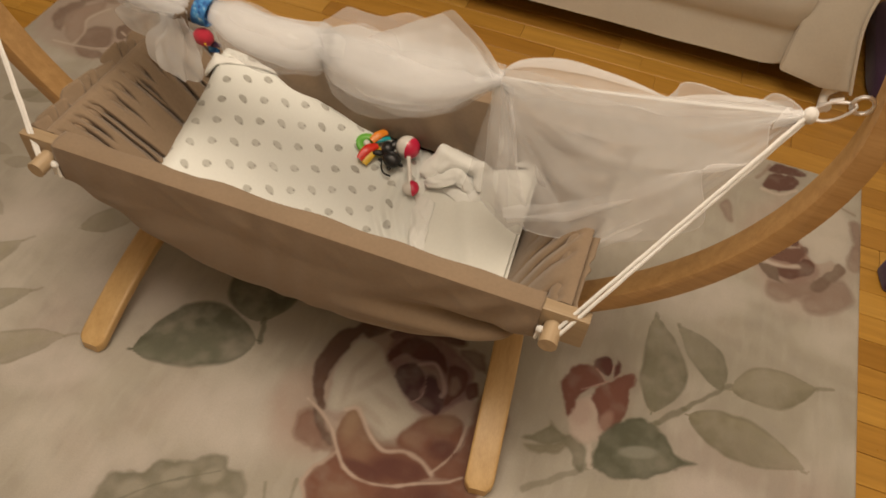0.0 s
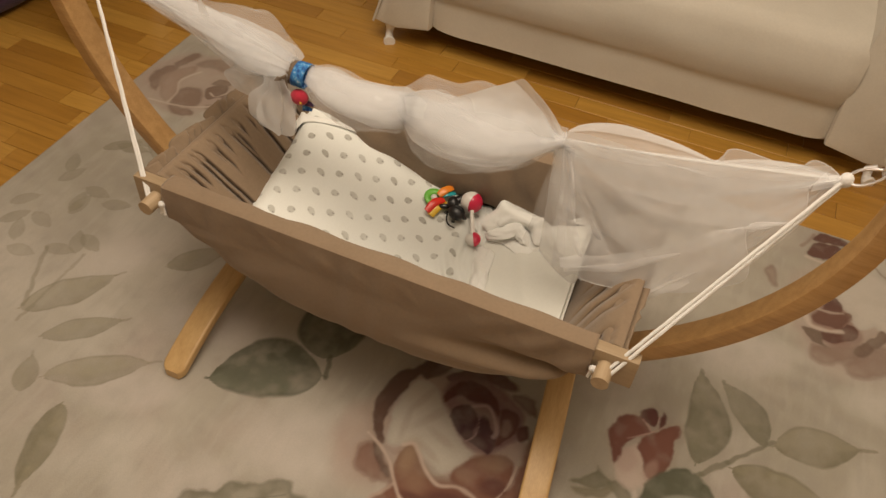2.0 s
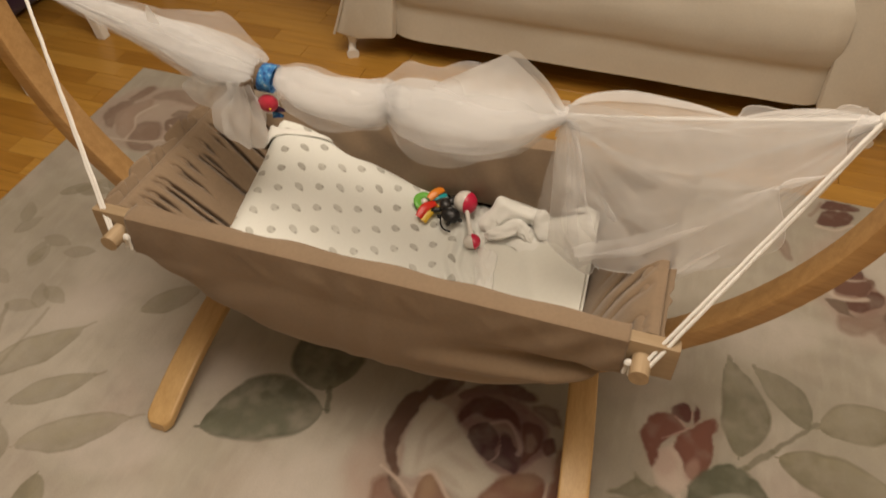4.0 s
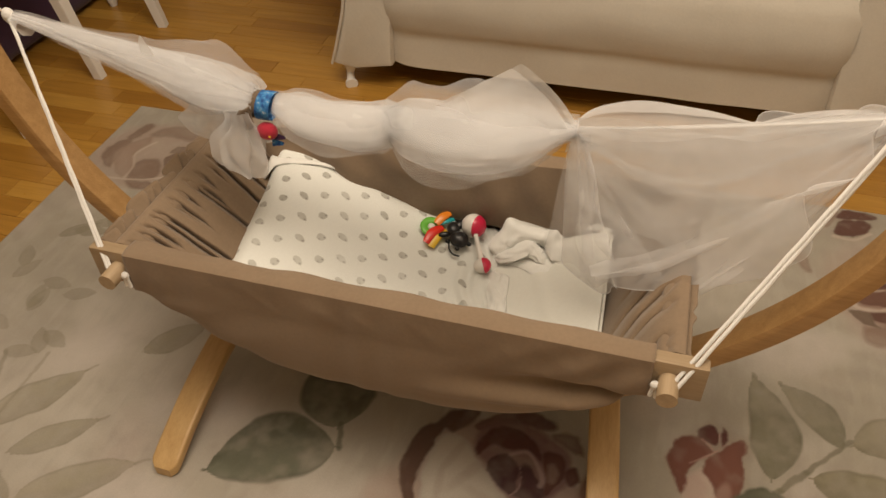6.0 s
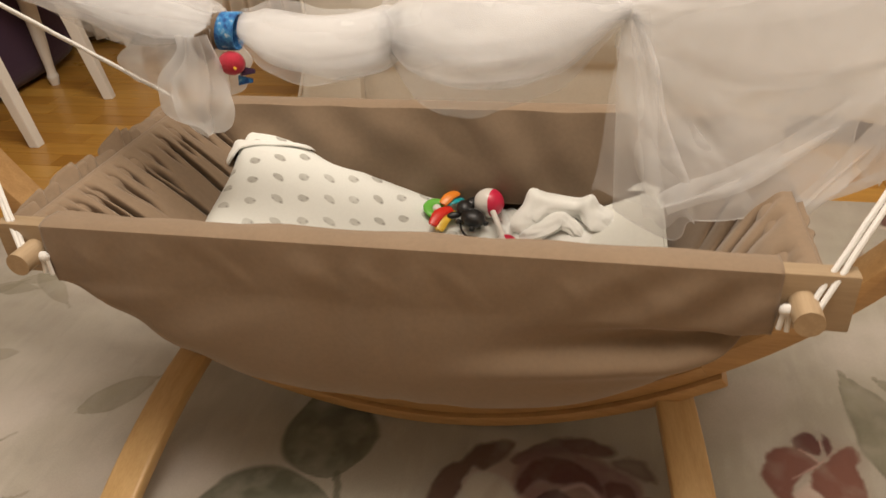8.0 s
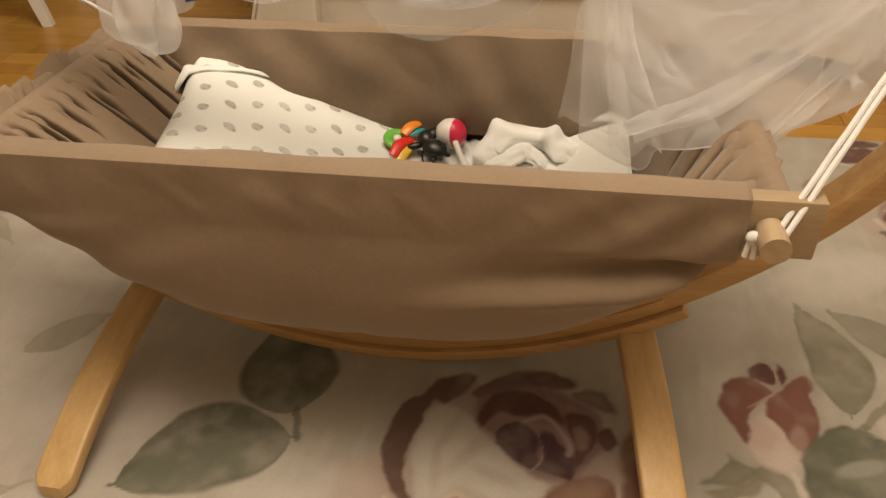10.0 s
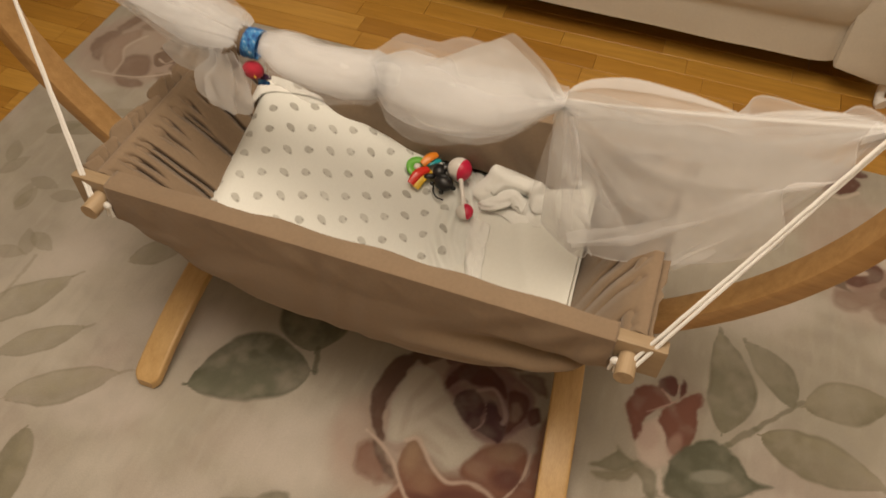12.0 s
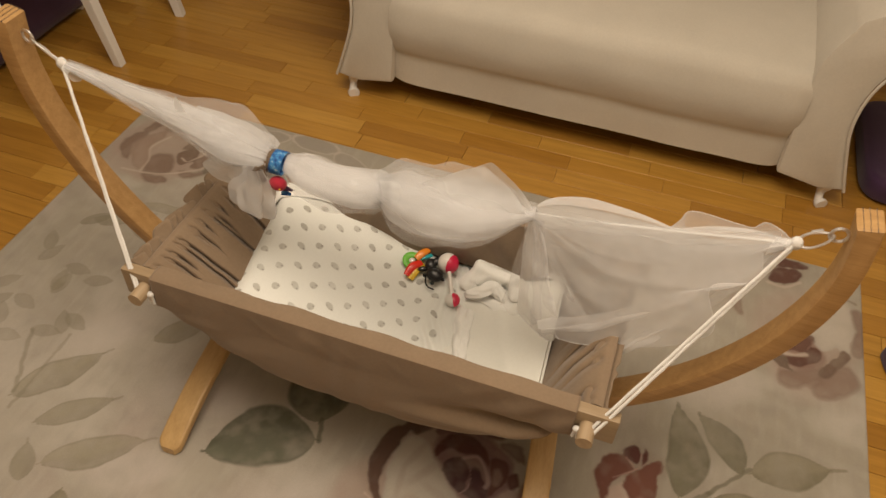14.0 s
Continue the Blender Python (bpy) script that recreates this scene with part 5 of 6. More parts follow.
def bundle(x0, x1, radius, seed, puff=0.12, drop=0.0, folds=9, nu=80, nv=48):
    """A roll of bunched net round the cord, its folds running lengthwise."""
    def fn(u, v):
        x = x0 + (x1 - x0) * u
        c = rope_at(x)
        r = radius(u)
        a = 2 * math.pi * v
        hang = math.sin(math.pi * u)
        f = 1 + puff * (0.8 * wob(math.cos(a) * 1.3 + seed, math.sin(a) * 1.3, u * 1.7) + 0.30 * math.sin(a * folds + seed + 3.5 * wob(u * 2.2, a, seed)) * (0.4 + 0.6 * hang) + 0.5 * wob(math.cos(a) * 2.6, math.sin(a) * 2.6 + seed, u * 4))
        return x + 0.012 * wob(a, u * 3, seed) * hang, c.y + r * f * math.cos(a), c.z - drop * hang + r * f * math.sin(a) * 0.92
    return sheet(fn, nu, nv, close_v=True)


def lobe(x, y, half, long, seed):
    """A slack pouch of net hanging from the roll, drawn in above and round below."""
    top = rope_at(x).z - 0.004

    def fn(u, v):
        a = 2 * math.pi * u
        r = half * (0.45 + 0.55 * smooth_step(0.0, 0.55, v)) * max(0.0, 1 - max(0.0, (v - 0.62) / 0.38) ** 2.4) ** 0.5
        r *= 1 + (0.10 + 0.20 * v) * math.sin(5 * a + seed + 2.5 * v + 1.5 * math.sin(2 * a)) + 0.42 * wob(math.cos(a) * 2 + seed, math.sin(a) * 2, v * 2.6)
        return x + r * math.cos(a) + 0.014 * wob(v * 2.2, seed), y + 0.5 * r * math.sin(a) + 0.008 * wob(v * 2, seed + 3), top - long * v * (1 + 0.06 * math.cos(2 * a + seed) + 0.03 * math.sin(5 * a + seed))
    return sheet(fn, 44, 26, close_u=True)


def sail(seed, hem, y_mid, wave, lean, folds):
    """Net spread between the gather, the foot-end tie and its own hem; folds fan out from both ends."""
    x0, x1 = 0.368, TIE_R.x - 0.004

    def fn(u, v):
        x = x0 + (x1 - x0) * u
        t = rope_at(x).z + 0.004
        z = t + (hem(u) - t) * v
        fan = math.atan2(t - z + 0.004, x - x0 + 0.02) + 0.7 * math.atan2(t - z + 0.004, x1 - x + 0.02)
        free = v * min(1.0, 6 * u + 0.2) * min(1.0, 5 * (1 - u))
        f = math.sin(fan * folds + seed) + 0.5 * math.sin(fan * folds * 2.3 + 2 * seed)
        lap = math.sin(1.7 * fan * folds + 2 * seed + 1.5 * wob(u * 3, v * 3, seed + 8)) * free
        y = 0.213 + (y_mid - 0.213) * math.sin(math.pi * u) ** 0.6 * v ** 0.6 + wave * f * free + lean * free + 0.02 * wob(u * 4, v * 3, seed) * free
        return x + 0.012 * wob(u * 5, v * 3, seed + 5) * free + 0.030 * lap, y, z + 0.012 * wob(u * 7, v * 2, seed + 3) * free - 0.016 * lap
    return sheet(fn, 150, 80), sweep([fn(k / 150, 1.0) for k in range(151)], 0.0008, 6)


def pleat(a, b, wide, seed, sag=0.02, flare=0.0):
    """A doubled fold of net from a to b, widest in the middle or, with flare, at its foot."""
    a, b = Vector(a), Vector(b)
    along = (b - a).normalized()
    across = Vector((-along.z, 0.0, along.x))

    def fn(u, v):
        c = a.lerp(b, u) - Vector((0, 0, sag * math.sin(math.pi * u)))
        mid = 0.25 + 0.75 * math.sin(math.pi * min(1, u * 0.8 + 0.1))
        w = wide * (mid * (1 - flare) + (0.12 + 0.88 * u) * flare) * (1 + 0.25 * wob(u * 3, seed)) * (v - 0.5 + 0.25 * wob(u * 2.5, seed + 4))
        return c + across * w + Vector((0, 0.007 * wob(u * 6, v * 3, seed) - 0.25 * w, 0.01 * flare * u * math.sin(v * 9 + seed)))
    return sheet(fn, 50, 10)


def build_net():
    net = thing("mosquito_net", Matrix.Translation((0.1, 0.213, 0.65)), "white tulle mosquito net bunched along the cord above the cradle", "mosquito net")
    shift = Matrix.Translation((-0.1, -0.213, -0.65))

    def put(name, bm, mat, label=""):
        return part(name, moved(bm, shift), mat, net, label)

    def roll(x0, x1, radius, seed, drop, scales, puff, folds):
        """Nested layers: dense in the middle, thin at the rim."""
        for k, q in enumerate(scales):
            mat = (NET_THICK, ROLL_MID, ROLL_MID, ROLL_THIN)[k]
            put("roll_layer", bundle(x0, x1, lambda u: 0.004 + radius(u) * q, seed + 3.7 * k, puff * (0.5 + 0.5 * q) * (1.7 if k == 3 else 1.0), drop * q, folds - k), mat, "lengthwise folds of bunched tulle")

    roll(TIE_L.x + 0.012, -0.122, lambda u: 0.004 + 0.036 * u ** 1.05 * (1 - 0.62 * smooth_step(0.80, 1, u)), 1.0, 0.006, (0.68, 0.84, 0.98, 1.20), 0.50, 5)
    roll(-0.087, 0.135, lambda u: (0.025 + 0.009 * max(0.0, math.sin(math.pi * u)) ** 0.6) * (1 - 0.5 * smooth_step(0.78, 1, u)) * (0.62 + 0.38 * smooth_step(0, 0.16, u)), 5.0, 0.019, (0.72, 0.88, 1.04, 1.20), 0.20, 4)
    roll(0.088, 0.378, lambda u: (0.029 + 0.021 * max(0.0, math.sin(math.pi * u ** 0.8)) ** 0.6) * (1 - 0.5 * smooth_step(0.16, 0.0, u)) * (1 - 0.72 * smooth_step(0.72, 1.0, u)), 9.0, 0.024, (0.56, 0.72, 1.06, 1.38), 0.26, 4)
    # lobes that hang beside the band, and the loose fold above it
    for x, y, half, long, seed, mat in ((-0.150, 0.172, 0.040, 0.128, 1.4, NET_THIN), (-0.205, 0.190, 0.044, 0.085, 4.4, ROLL_MID), (-0.168, 0.235, 0.050, 0.105, 7.1, ROLL_MID), (-0.262, 0.228, 0.040, 0.062, 2.4, ROLL_MID)):
        put("hanging_lobe", lobe(x, y, half, long, seed), mat, "puffed tulle lobe hanging down")
    put("loose_fold", sheet(lambda u, v: (-0.29 + 0.165 * u, 0.215 + 0.030 * math.sin(math.pi * v) + 0.005 * wob(u * 5, v * 4), rope_at(-0.29 + 0.165 * u).z + (0.016 + 0.034 * u) * v * max(0.0, math.sin(math.pi * min(1, u * 0.9 + 0.1))) ** 0.45), 40, 16), NET_THIN, "loose fold behind the roll")
    put("loose_fold", sheet(lambda u, v: (-0.306 + 0.022 * u, 0.200, rope_at(-0.29).z + 0.02 + 0.034 * v * (1 - abs(2 * u - 0.7) ** 1.2 * 0.7)), 10, 8), NET_MID, "small point sticking up")

    # fin that stands up over the second roll
    def fin(side, high):
        def fn(u, v):
            x = 0.135 + 0.238 * u
            peak = high * (u / 0.64) ** 0.8 if u < 0.64 else high * (1 - ((u - 0.64) / 0.37) ** 1.5)
            c = rope_at(x)
            return x + 0.006 * v * side, c.y + side * (0.004 + 0.050 * (1 - v) ** 1.5 * math.sin(math.pi * u)) + 0.007 * wob(u * 6, v * 3, side) - 0.010 * v, c.z - 0.02 + (peak + 0.02) * v
        return sheet(fn, 50, 18)
    put("fin", fin(-1, 0.100), NET_THIN, "loose fold standing up")
    put("fin", fin(1, 0.104), NET_MID, "loose fold standing up")

    # open sails from the second gather to the foot-end tie
    for seed, hem, y_mid, wave, lean, folds, mat in (
            (0.7, lambda u: 0.408 + 0.335 * smooth_step(0.45, 1.0, u) ** 1.7 - 0.008 * math.sin(u * 11), 0.165, 0.007, -0.01, 6, NET_THIN),
            (3.1, lambda u: 0.435 + 0.305 * smooth_step(0.6, 1.0, u) ** 1.3 + 0.14 * (1 - u) ** 4, 0.215, 0.009, 0.02, 5, NET_THIN),
            (5.3, lambda u: 0.460 + 0.280 * smooth_step(0.35, 1.0, u) + 0.15 * (1 - u) ** 3, 0.265, 0.009, 0.05, 6, NET_THIN)):
        body, edge = sail(seed, hem, y_mid, wave, lean, folds)
        spread = put("sail", body, mat, "open tulle sail")
        belongs(put("sail_hem", edge, NET_MID, "fine sewn hem of the net"), spread)
    gather = rope_at(0.380) - Vector((0, 0.004, 0.008))
    # doubled folds that fan out from the gather and from the tie, crossing in the sail
    for foot, wide, seed, sag in (((0.445, 0.160, 0.418), 0.066, 1.0, 0.0), ((0.535, 0.172, 0.425), 0.040, 2.3, 0.012), ((0.60, 0.185, 0.470), 0.060, 3.9, 0.02), ((0.68, 0.195, 0.560), 0.034, 5.2, 0.02), ((0.49, 0.225, 0.43), 0.05, 8.4, 0.01)):
        put("pleat", pleat(gather, foot, wide, seed, sag, 0.9), ROLL_MID, "doubled fold falling from the gather")
    for foot, wide, seed, sag in (((0.43, 0.150, 0.445), 0.032, 1.0, 0.05), ((0.56, 0.150, 0.424), 0.028, 2.0, 0.03), ((0.47, 0.250, 0.475), 0.05, 6.0, 0.03), ((0.655, 0.180, 0.475), 0.040, 7.0, 0.01)):
        put("pleat", pleat(TIE_R + Vector((-0.01, -0.003, -0.011)), foot, wide, seed, sag, 0.45), NET_THIN, "doubled fold drawn to the tie")
    for wide, seed, sag, y in ((0.060, 9.0, 0.030, -0.004), (0.100, 12.0, 0.050, 0.012)):
        put("pleat", pleat(gather + Vector((0, y, 0)), TIE_R + Vector((-0.02, y, -0.012)), wide, seed, sag), NET_THIN, "slack fold below the cord")

    def hump(u, v):
        x = 0.372 + 0.402 * u
        c = rope_at(x)
        rise = 0.95 * max(0.0, math.sin(math.pi * min(1.0, u / 0.60) ** 0.6)) ** 0.8 + 0.42 * max(0.0, math.sin(math.pi * max(0.0, (u - 0.57) / 0.43))) ** 0.7
        a = math.pi * v
        return x, c.y + (0.020 * math.sin(a) + 0.014 * v) * rise + 0.003, c.z - 0.004 - 0.006 * v * rise + 0.036 * rise * math.sin(a * 0.72) + 0.003 * wob(u * 7, v * 3) * rise
    put("hump", sheet(hump, 70, 16), NET_MID, "slack fold behind the cord")
    # strand hanging straight down from the gather
    def strand(u, v):
        w = u - 0.5
        x = 0.384 + (w + 0.05) * (0.020 + 0.066 * v ** 0.8) + 0.010 * wob(u * 3, v * 2, 9) * v
        y = 0.206 - 0.040 * v + 0.010 * math.sin(u * 11 + 1.5 * v) * v ** 0.7
        return x, y, rope_at(0.376).z + 0.004 - (0.238 - 0.035 * u - 0.02 * math.sin(u * 5 + 1)) * v
    put("hanging_strand", sheet(strand, 60, 34), ROLL_THIN, "strand of gathered tulle")
    put("cord", sweep([q for q in ROPE_LINE if q.x > 0.36], 0.0018, 8), ROPE, "thin white cord")
    for tie, e in ((TIE_L, -1), (TIE_R, 1)):
        tuft = sheet(lambda u, v: (tie.x - e * 0.03 * u + 0.008 * math.cos(6.3 * v), tie.y + (0.006 + 0.010 * u) * math.cos(6.283 * v), tie.z - 0.004 - 0.012 * u + (0.006 + 0.010 * u) * math.sin(6.283 * v) * (1 + 0.3 * wob(v * 9, u * 3, e))), 10, 24)
        put("tuft", tuft, NET_THICK, "knotted end of the net")
    return net


build_net()


def build_band_toy():
    c = rope_at(-0.111)
    toy = thing("wrist_rattle", Matrix.Translation(c - Vector((0, 0, 0.005))) @ Matrix.Scale(0.87, 4), "soft baby wrist rattle strapped round the net", "baby toy")

    def band(x0, x1, r, lean):
        return sheet(lambda u, v: (x0 + (x1 - x0) * u + lean * math.sin(6.283 * v), r * (1 + 0.04 * math.sin(math.pi * u)) * math.cos(6.283 * v), r * math.sin(6.283 * v)), 6, 36, close_v=True)
    thicken(part("strap", band(-0.008, 0.019, 0.0252, 0.004), BLUE, toy, "blue patterned cotton strap"), 0.003)
    thicken(part("strap_lining", band(-0.022, -0.008, 0.0240, 0.006), BROWN_FELT, toy, "brown felt strap end"), 0.003)
    flap = sheet(lambda u, v: (-0.010 - 0.032 * u * (1 - 0.45 * abs(2 * v - 0.8)), -0.033 - 0.006 * math.sin(3 * u), 0.016 - 0.042 * v - 0.010 * u), 12, 12)
    thicken(part("strap_tail", flap, BROWN_FELT, toy, "dark brown loose strap tail"), 0.004)
    body = part("ladybird_body", moved(ball(0.020, 0.015, 0.017, 20, 14), Matrix.Translation((0.009, -0.024, -0.039))), RED_FELT, toy, "stuffed red felt body")
    for x, z, mat in ((0.018, -0.066, BLUE), (0.024, -0.052, PURPLE)):
        tail = sheet(lambda u, v: (x + 0.022 * u - 0.006, -0.022 + 0.004 * v, z + 0.014 * (v - 0.5) * (1 - 0.7 * u)), 6, 6)
        belongs(thicken(part("fabric_tab", tail, mat, toy, "small felt tab"), 0.003), body)
    # Coloured dot in place of a yellowish highlight on the red felt.
    belongs(part("highlight_dot", ball(0.0025, 0.0015, 0.0025, 10, 6), YELLOW_PL, toy, "yellow dot standing in for a highlight", Matrix.Translation((0.019, -0.037, -0.042))), body)
    return toy


build_band_toy()

# ---- sofa ----
SOFA_Y = 1.248


def build_sofa():
    sofa = thing("sofa", pose(0.312, SOFA_Y, 0), "cream upholstered sofa with flared arms on small curved feet", "sofa")
    half = 0.62
    d = 0.84
    part("front_apron", box(-half, half, 0.026, 0.06, 0.088, 0.26, 0.008), SOFA_CLOTH, sofa)
    part("seat_base", box(-half, half, 0.06, d, 0.10, 0.26, 0.01), SOFA_CLOTH, sofa)
    # Unseen block added below the seat to darken the floor under the sofa.
    part("underseat_blocker", box(-half - 0.1, half + 0.1, 0.10, d - 0.02, 0.068, 0.097, 0.004), PURPLE, sofa, "added dark block that deepens the shade under the seat")

    def cushion(u, v):
        # rounded front roll, top and back of the seat
        prof = curve_points([(0, 0.016, 0.086), (0, 0.013, 0.15), (0, 0.010, 0.195), (0, -0.006, 0.225), (0, -0.024, 0.285), (0, -0.026, 0.345), (0, -0.008, 0.405), (0, 0.06, 0.432), (0, 0.3, 0.436), (0, 0.66, 0.42)], 40)
        p = prof[min(40, int(round(v * 40)))]
        x = (u - 0.5) * 2 * (half + 0.004)
        e = min(u, 1 - u) * 2 * half
        pull = 1 - 0.35 * math.exp(-e / 0.03)
        return x, p.y + (1 - pull) * 0.05 + 0.004 * wob(x * 5, v * 4), 0.30 + (p.z - 0.30) * (0.94 + 0.06 * pull) + 0.004 * wob(x * 4, v * 6, 2)
    part("seat_cushion", sheet(cushion, 60, 40), SOFA_CLOTH, sofa)
    part("backrest", box(-half - 0.02, half + 0.02, 0.62, d, 0.26, 0.86, 0.05, 4), SOFA_CLOTH, sofa)
    for s in (-1, 1):
        # outline of the arm's front: flared skirt, waist, rolled top
        outer = curve_points([(0.818, 0, 0.078), (0.79, 0, 0.16), (0.755, 0, 0.28), (0.752, 0, 0.38), (0.775, 0, 0.46), (0.83, 0, 0.52), (0.895, 0, 0.545), (0.935, 0, 0.585), (0.93, 0, 0.64), (0.87, 0, 0.675), (0.76, 0, 0.665)], 44)
        inner = curve_points([(0.66, 0, 0.60), (0.612, 0, 0.48), (0.605, 0, 0.38), (0.612, 0, 0.26), (0.618, 0, 0.15), (0.622, 0, 0.088)], 24)
        hem = [(0.70, 0, 0.074), (0.74, 0, 0.066), (0.78, 0, 0.070)]
        loop = [(p.x * s, p.z) for p in outer] + [(p.x * s, p.z) for p in inner] + [(x * s, z) for x, _, z in hem]
        bm = extrude_outline(loop, d - 0.02, bevel=0.014)
        arm = part("arm", moved(bm, Matrix.Translation((0, -0.004, 0))), SOFA_CLOTH, sofa, "flared rolled arm")
        welt = [(p.x * s, -0.008, p.z) for p in outer]
        belongs(part("arm_piping", sweep(welt, 0.0045, 8), SOFA_CLOTH, sofa, "covered piping along the arm front"), arm)
        for y in (0.03, d - 0.08):
            leg = curve_points([(0, 0, 0.105), (0.006, -0.004, 0.075), (-0.001, 0.004, 0.04), (0.002, -0.008, 0.014), (0.012, -0.026, 0.010)], 20)
            ft = sweep(leg, lambda q: 0.027 - 0.014 * smooth_step(0, 0.55, q) + 0.007 * smooth_step(0.7, 0.9, q), 14, 0.9)
            part("foot", ft, WHITE_PAINT, sofa, "small white curved foot", Matrix.Translation((s * 0.772 + (0.0 if s > 0 else -0.005), y, FLOOR_Z + 0.003)))
    return sofa


build_sofa()

# ---- chairs, table and the rest of the room ----


def build_chair(m):
    """A white wooden dining chair; its back legs stand at x = 0 and lean backwards."""
    chair = thing("dining_chair", m, "white painted wooden dining chair with square legs", "chair", "chairs at the table")
    for s in (-1, 1):
        for x, lean in ((0.0, -0.075), (-0.40, 0.0)):
            def leg(u, v, s=s, x=x, lean=lean):
                z = 0.45 * v
                h = 0.016 + 0.006 * v
                c = ((-1, -1), (1, -1), (1, 1), (-1, 1))[int(round(u * 4)) % 4]
                return x + lean * v + c[0] * h, s * 0.175 + c[1] * h, z
            bm = sheet(leg, 4, 6, close_u=True)
            bmesh.ops.holes_fill(bm, edges=[e for e in bm.edges if e.is_boundary])
            bmesh.ops.bevel(bm, geom=[e for e in bm.edges if not e.is_boundary and e.calc_face_angle(0) > 0.8], offset=0.002, segments=2, affect="EDGES")
            part("leg", bm, WHITE_PAINT, chair)
        part("back_post", sweep([(-0.075 + 0.09 * t, s * 0.175, 0.45 + 0.48 * t) for t in (k / 6 for k in range(7))], 0.018, 8), WHITE_PAINT, chair)
        part("side_rail", box(-0.40, -0.06, s * 0.175 - 0.011, s * 0.175 + 0.011, 0.385, 0.44, 0.003), WHITE_PAINT, chair)
    for z in (0.62, 0.76, 0.90):
        part("back_slat", box(-0.045 + (z - 0.62) * 0.19, -0.025 + (z - 0.62) * 0.19, -0.165, 0.165, z - 0.03, z + 0.03, 0.005), WHITE_PAINT, chair)
    part("seat", box(-0.44, -0.045, -0.20, 0.20, 0.44, 0.465, 0.008), WHITE_PAINT, chair)
    part("seat_pad", box(-0.43, -0.06, -0.19, 0.19, 0.466, 0.50, 0.014, 3), PURPLE, chair, "dark purple seat pad")
    return chair


first = build_chair(pose(-1.305, 0.942, FLOOR_Z))
copy_thing(first, pose(-1.335, 1.66, FLOOR_Z, 0, 0, 14))


def build_table():
    table = thing("dining_table", pose(-1.95, 1.15, FLOOR_Z), "white dining table with turned legs", "table")
    prof = curve_points([(0.014, 0, 0), (0.020, 0, 0.03), (0.016, 0, 0.06), (0.024, 0, 0.20), (0.030, 0, 0.42), (0.022, 0, 0.50), (0.034, 0, 0.56), (0.034, 0, 0.72)], 40)
    for x, y in ((0.37, 0.45), (0.37, -0.65), (-0.5, 0.45), (-0.5, -0.65)):
        bm = sheet(lambda u, v: (prof[int(round(v * 40))].x * math.cos(6.283185 * u), prof[int(round(v * 40))].x * math.sin(6.283185 * u), prof[int(round(v * 40))].z), 14, 40, close_u=True)
        part("leg", bm, WHITE_PAINT, table, "turned tapering leg", Matrix.Translation((x, y, 0)))
    part("tabletop", box(-0.58, 0.46, -0.74, 0.54, 0.72, 0.75, 0.006), WHITE_PAINT, table)
    return table


build_table()


def soft_block(name, m, sx, sy, sz, material, label, category):
    def fn(u, v):
        a, b = 2 * math.pi * u, math.pi * (v - 0.5)
        q = lambda t, p: math.copysign(abs(t) ** p, t)
        return sx * q(math.cos(b), 0.3) * q(math.cos(a), 0.3), sy * q(math.cos(b), 0.3) * q(math.sin(a), 0.3), sz + sz * q(math.sin(b), 0.3) + 0.004 * wob(u * 9, v * 9)
    ob = mesh_object(name, sheet(fn, 48, 24, close_u=True), material)
    ob.matrix_world = m
    return tagged(ob, label, category)


soft_block("storage_ottoman", pose(-1.97, 1.28, FLOOR_Z), 0.35, 0.66, 0.22, PURPLE, "dark purple felt storage bench under the table", "ottoman")
soft_block("floor_cushion", pose(1.46, 1.56, FLOOR_Z), 0.26, 0.24, 0.045, PURPLE, "dark purple floor cushion beside the sofa", "cushion")
soft_block("slipper", pose(1.30, 0.705, FLOOR_Z, 0, 0, 12), 0.055, 0.036, 0.024, PURPLE, "dark purple felt slipper on the parquet", "slipper")


def build_curtain():
    def fn(u, v):
        x = -2.0 + 1.75 * u
        z = 0.012 + 2.42 * v
        f = math.sin(u * 128 + 1.2 * math.sin(u * 31))
        return x + 0.010 * math.sin(u * 64), 2.06 + 0.028 * f * (1 - 0.3 * v) + 0.01 * wob(u * 8, v), z + 0.006 * math.cos(u * 128) * (1 - v)
    ob = mesh_object("curtain", sheet(fn, 420, 12), CURTAIN_CLOTH)
    thicken(ob, 0.002)
    ob2 = mesh_object("hem_band", sheet(lambda u, v: (fn(u, 0)[0], fn(u, 0)[1] - 0.004, 0.014 + 0.05 * v), 420, 2), CURTAIN_CLOTH)
    ob2.parent = ob
    return tagged(ob, "pleated cream curtain hanging to the floor", "curtain")


build_curtain()

# ---- parquet strips ----
STRIP_W, STRIP_T = 0.07, 0.004


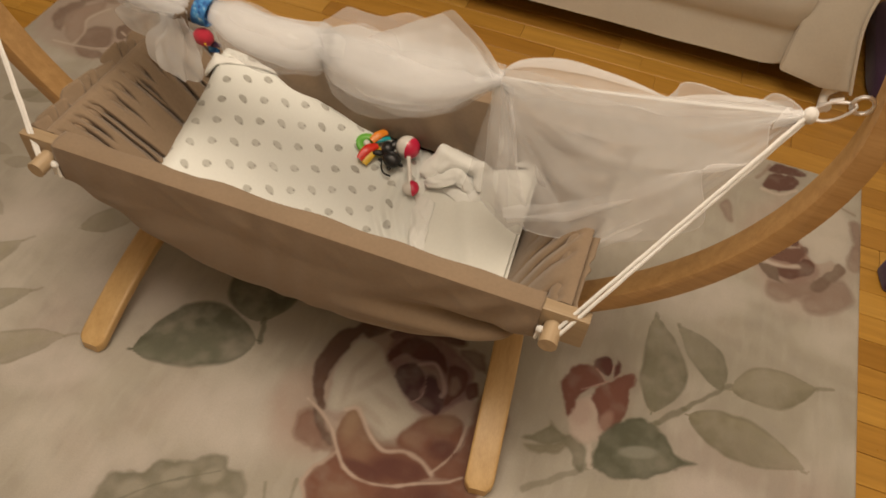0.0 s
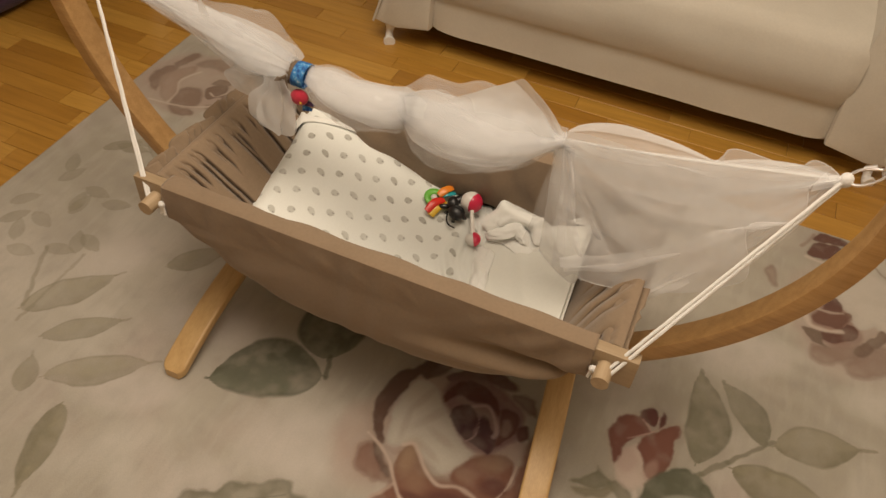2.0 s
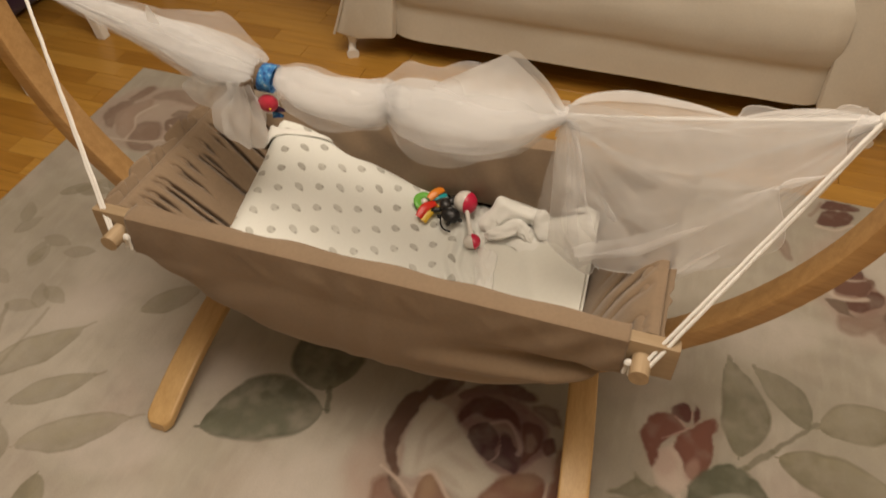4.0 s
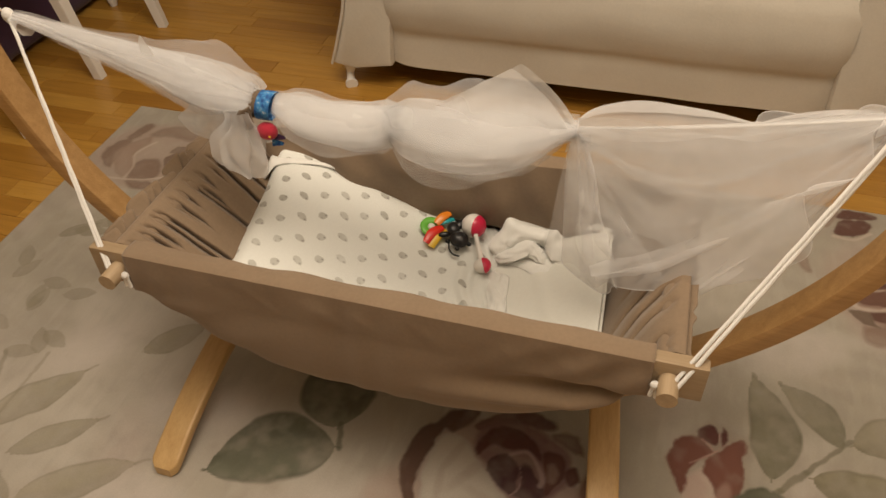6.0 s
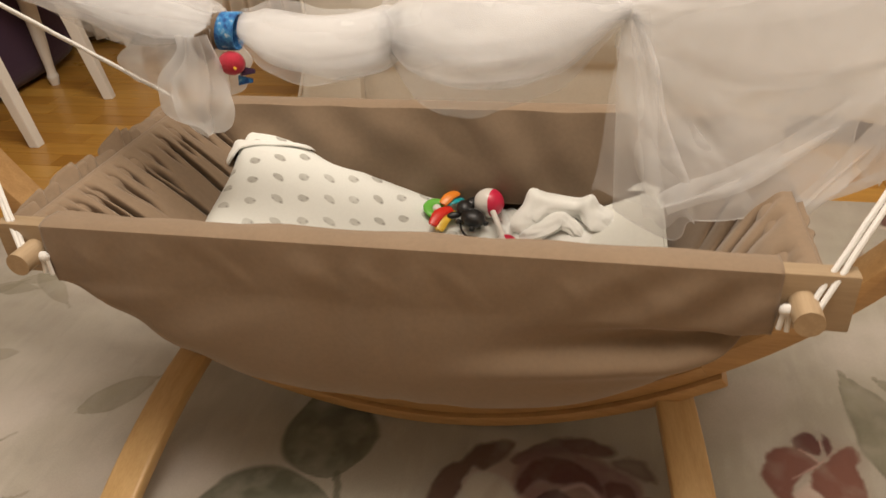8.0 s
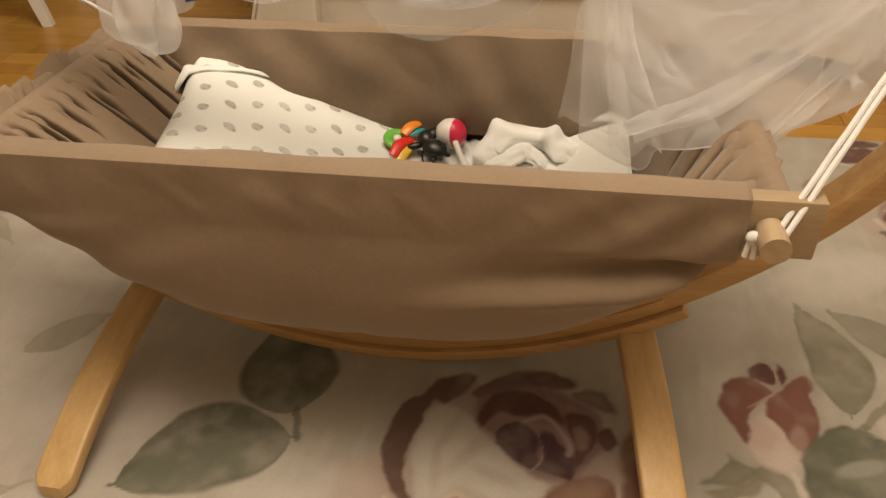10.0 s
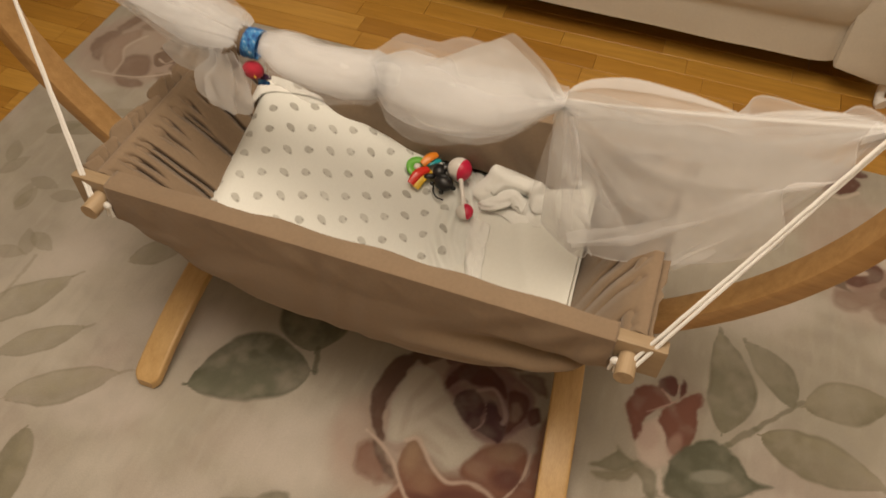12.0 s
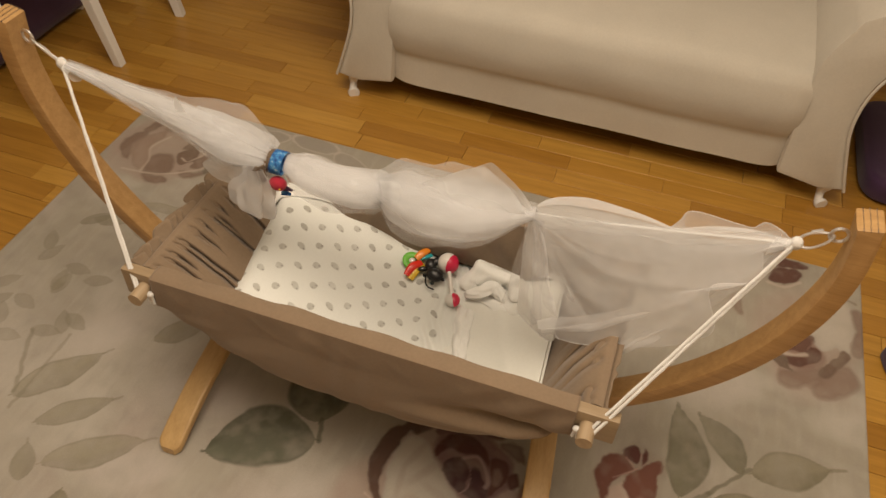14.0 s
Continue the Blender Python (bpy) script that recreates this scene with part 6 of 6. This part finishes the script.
def strip_mesh(length):
    g = 0.0006
    bm = bmesh.new()
    x0, x1, y0, y1 = g, length - g, g, STRIP_W - g
    e = 0.0007
    low = [bm.verts.new(p) for p in ((x0, y0, 0), (x1, y0, 0), (x1, y1, 0), (x0, y1, 0))]
    mid = [bm.verts.new(p) for p in ((x0, y0, STRIP_T - e), (x1, y0, STRIP_T - e), (x1, y1, STRIP_T - e), (x0, y1, STRIP_T - e))]
    top = [bm.verts.new(p) for p in ((x0 + e, y0 + e, STRIP_T), (x1 - e, y0 + e, STRIP_T), (x1 - e, y1 - e, STRIP_T), (x0 + e, y1 - e, STRIP_T))]
    for a, b in ((low, mid), (mid, top)):
        for k in range(4):
            bm.faces.new((a[k], a[(k + 1) % 4], b[(k + 1) % 4], b[k]))
    bm.faces.new(top)
    return bm


def build_parquet():
    rng = random.Random(21)
    lengths = (0.30, 0.36, 0.42, 0.48)
    shared = {}
    for n in lengths:
        me = bpy.data.meshes.new("plank")
        bm = strip_mesh(n)
        bm.to_mesh(me)
        bm.free()
        me.materials.append(OAK)
        shared[n] = me
    rest = []
    count = 0
    rows = int(4.3 / STRIP_W)
    for r in range(rows):
        y = -2.15 + r * STRIP_W
        x = -2.6 - rng.random() * 0.3
        while x < 2.4:
            n = rng.choice(lengths)
            seen = (y > 0.93 and -1.75 < x + n / 2 < 1.75 and y < 1.62) or (-0.1 < y <= 0.93 and -1.75 < x + n and x < RUG_X0 + 0.02) or (0.0 < y <= 0.93 and x + n > RUG_X1 and x < 1.6) or (y >= 1.62 and y < 2.05 and -1.75 < x < -0.4)
            covered = x > RUG_X0 and x + n < RUG_X1 and RUG_Y0 < y < RUG_Y1 - STRIP_W
            if seen and not covered and count < 295:
                ob = new("plank", shared[n])
                ob.parent = floor
                ob.location = (x, y, FLOOR_Z - 0.004)
                count += 1
            else:
                x0, x1 = max(x, -2.62), min(x + n, 2.42)
                if x1 - x0 > 0.02:
                    rest.append((x0, y, x1 - x0))
            x += n
    verts, faces = [], []
    for x, y, n in rest:
        bm = strip_mesh(n)
        base = len(verts)
        bm.verts.index_update()
        verts += [(v.co.x + x, v.co.y + y, v.co.z) for v in bm.verts]
        faces += [tuple(base + v.index for v in f.verts) for f in bm.faces]
        bm.free()
    me = bpy.data.meshes.new("other_planks")
    me.from_pydata(verts, [], faces)
    me.materials.append(OAK)
    ob = new("other_planks", me)
    ob.parent = floor
    ob.location = (0, 0, FLOOR_Z - 0.004)
    tagged(ob, kind="stuff")


build_parquet()
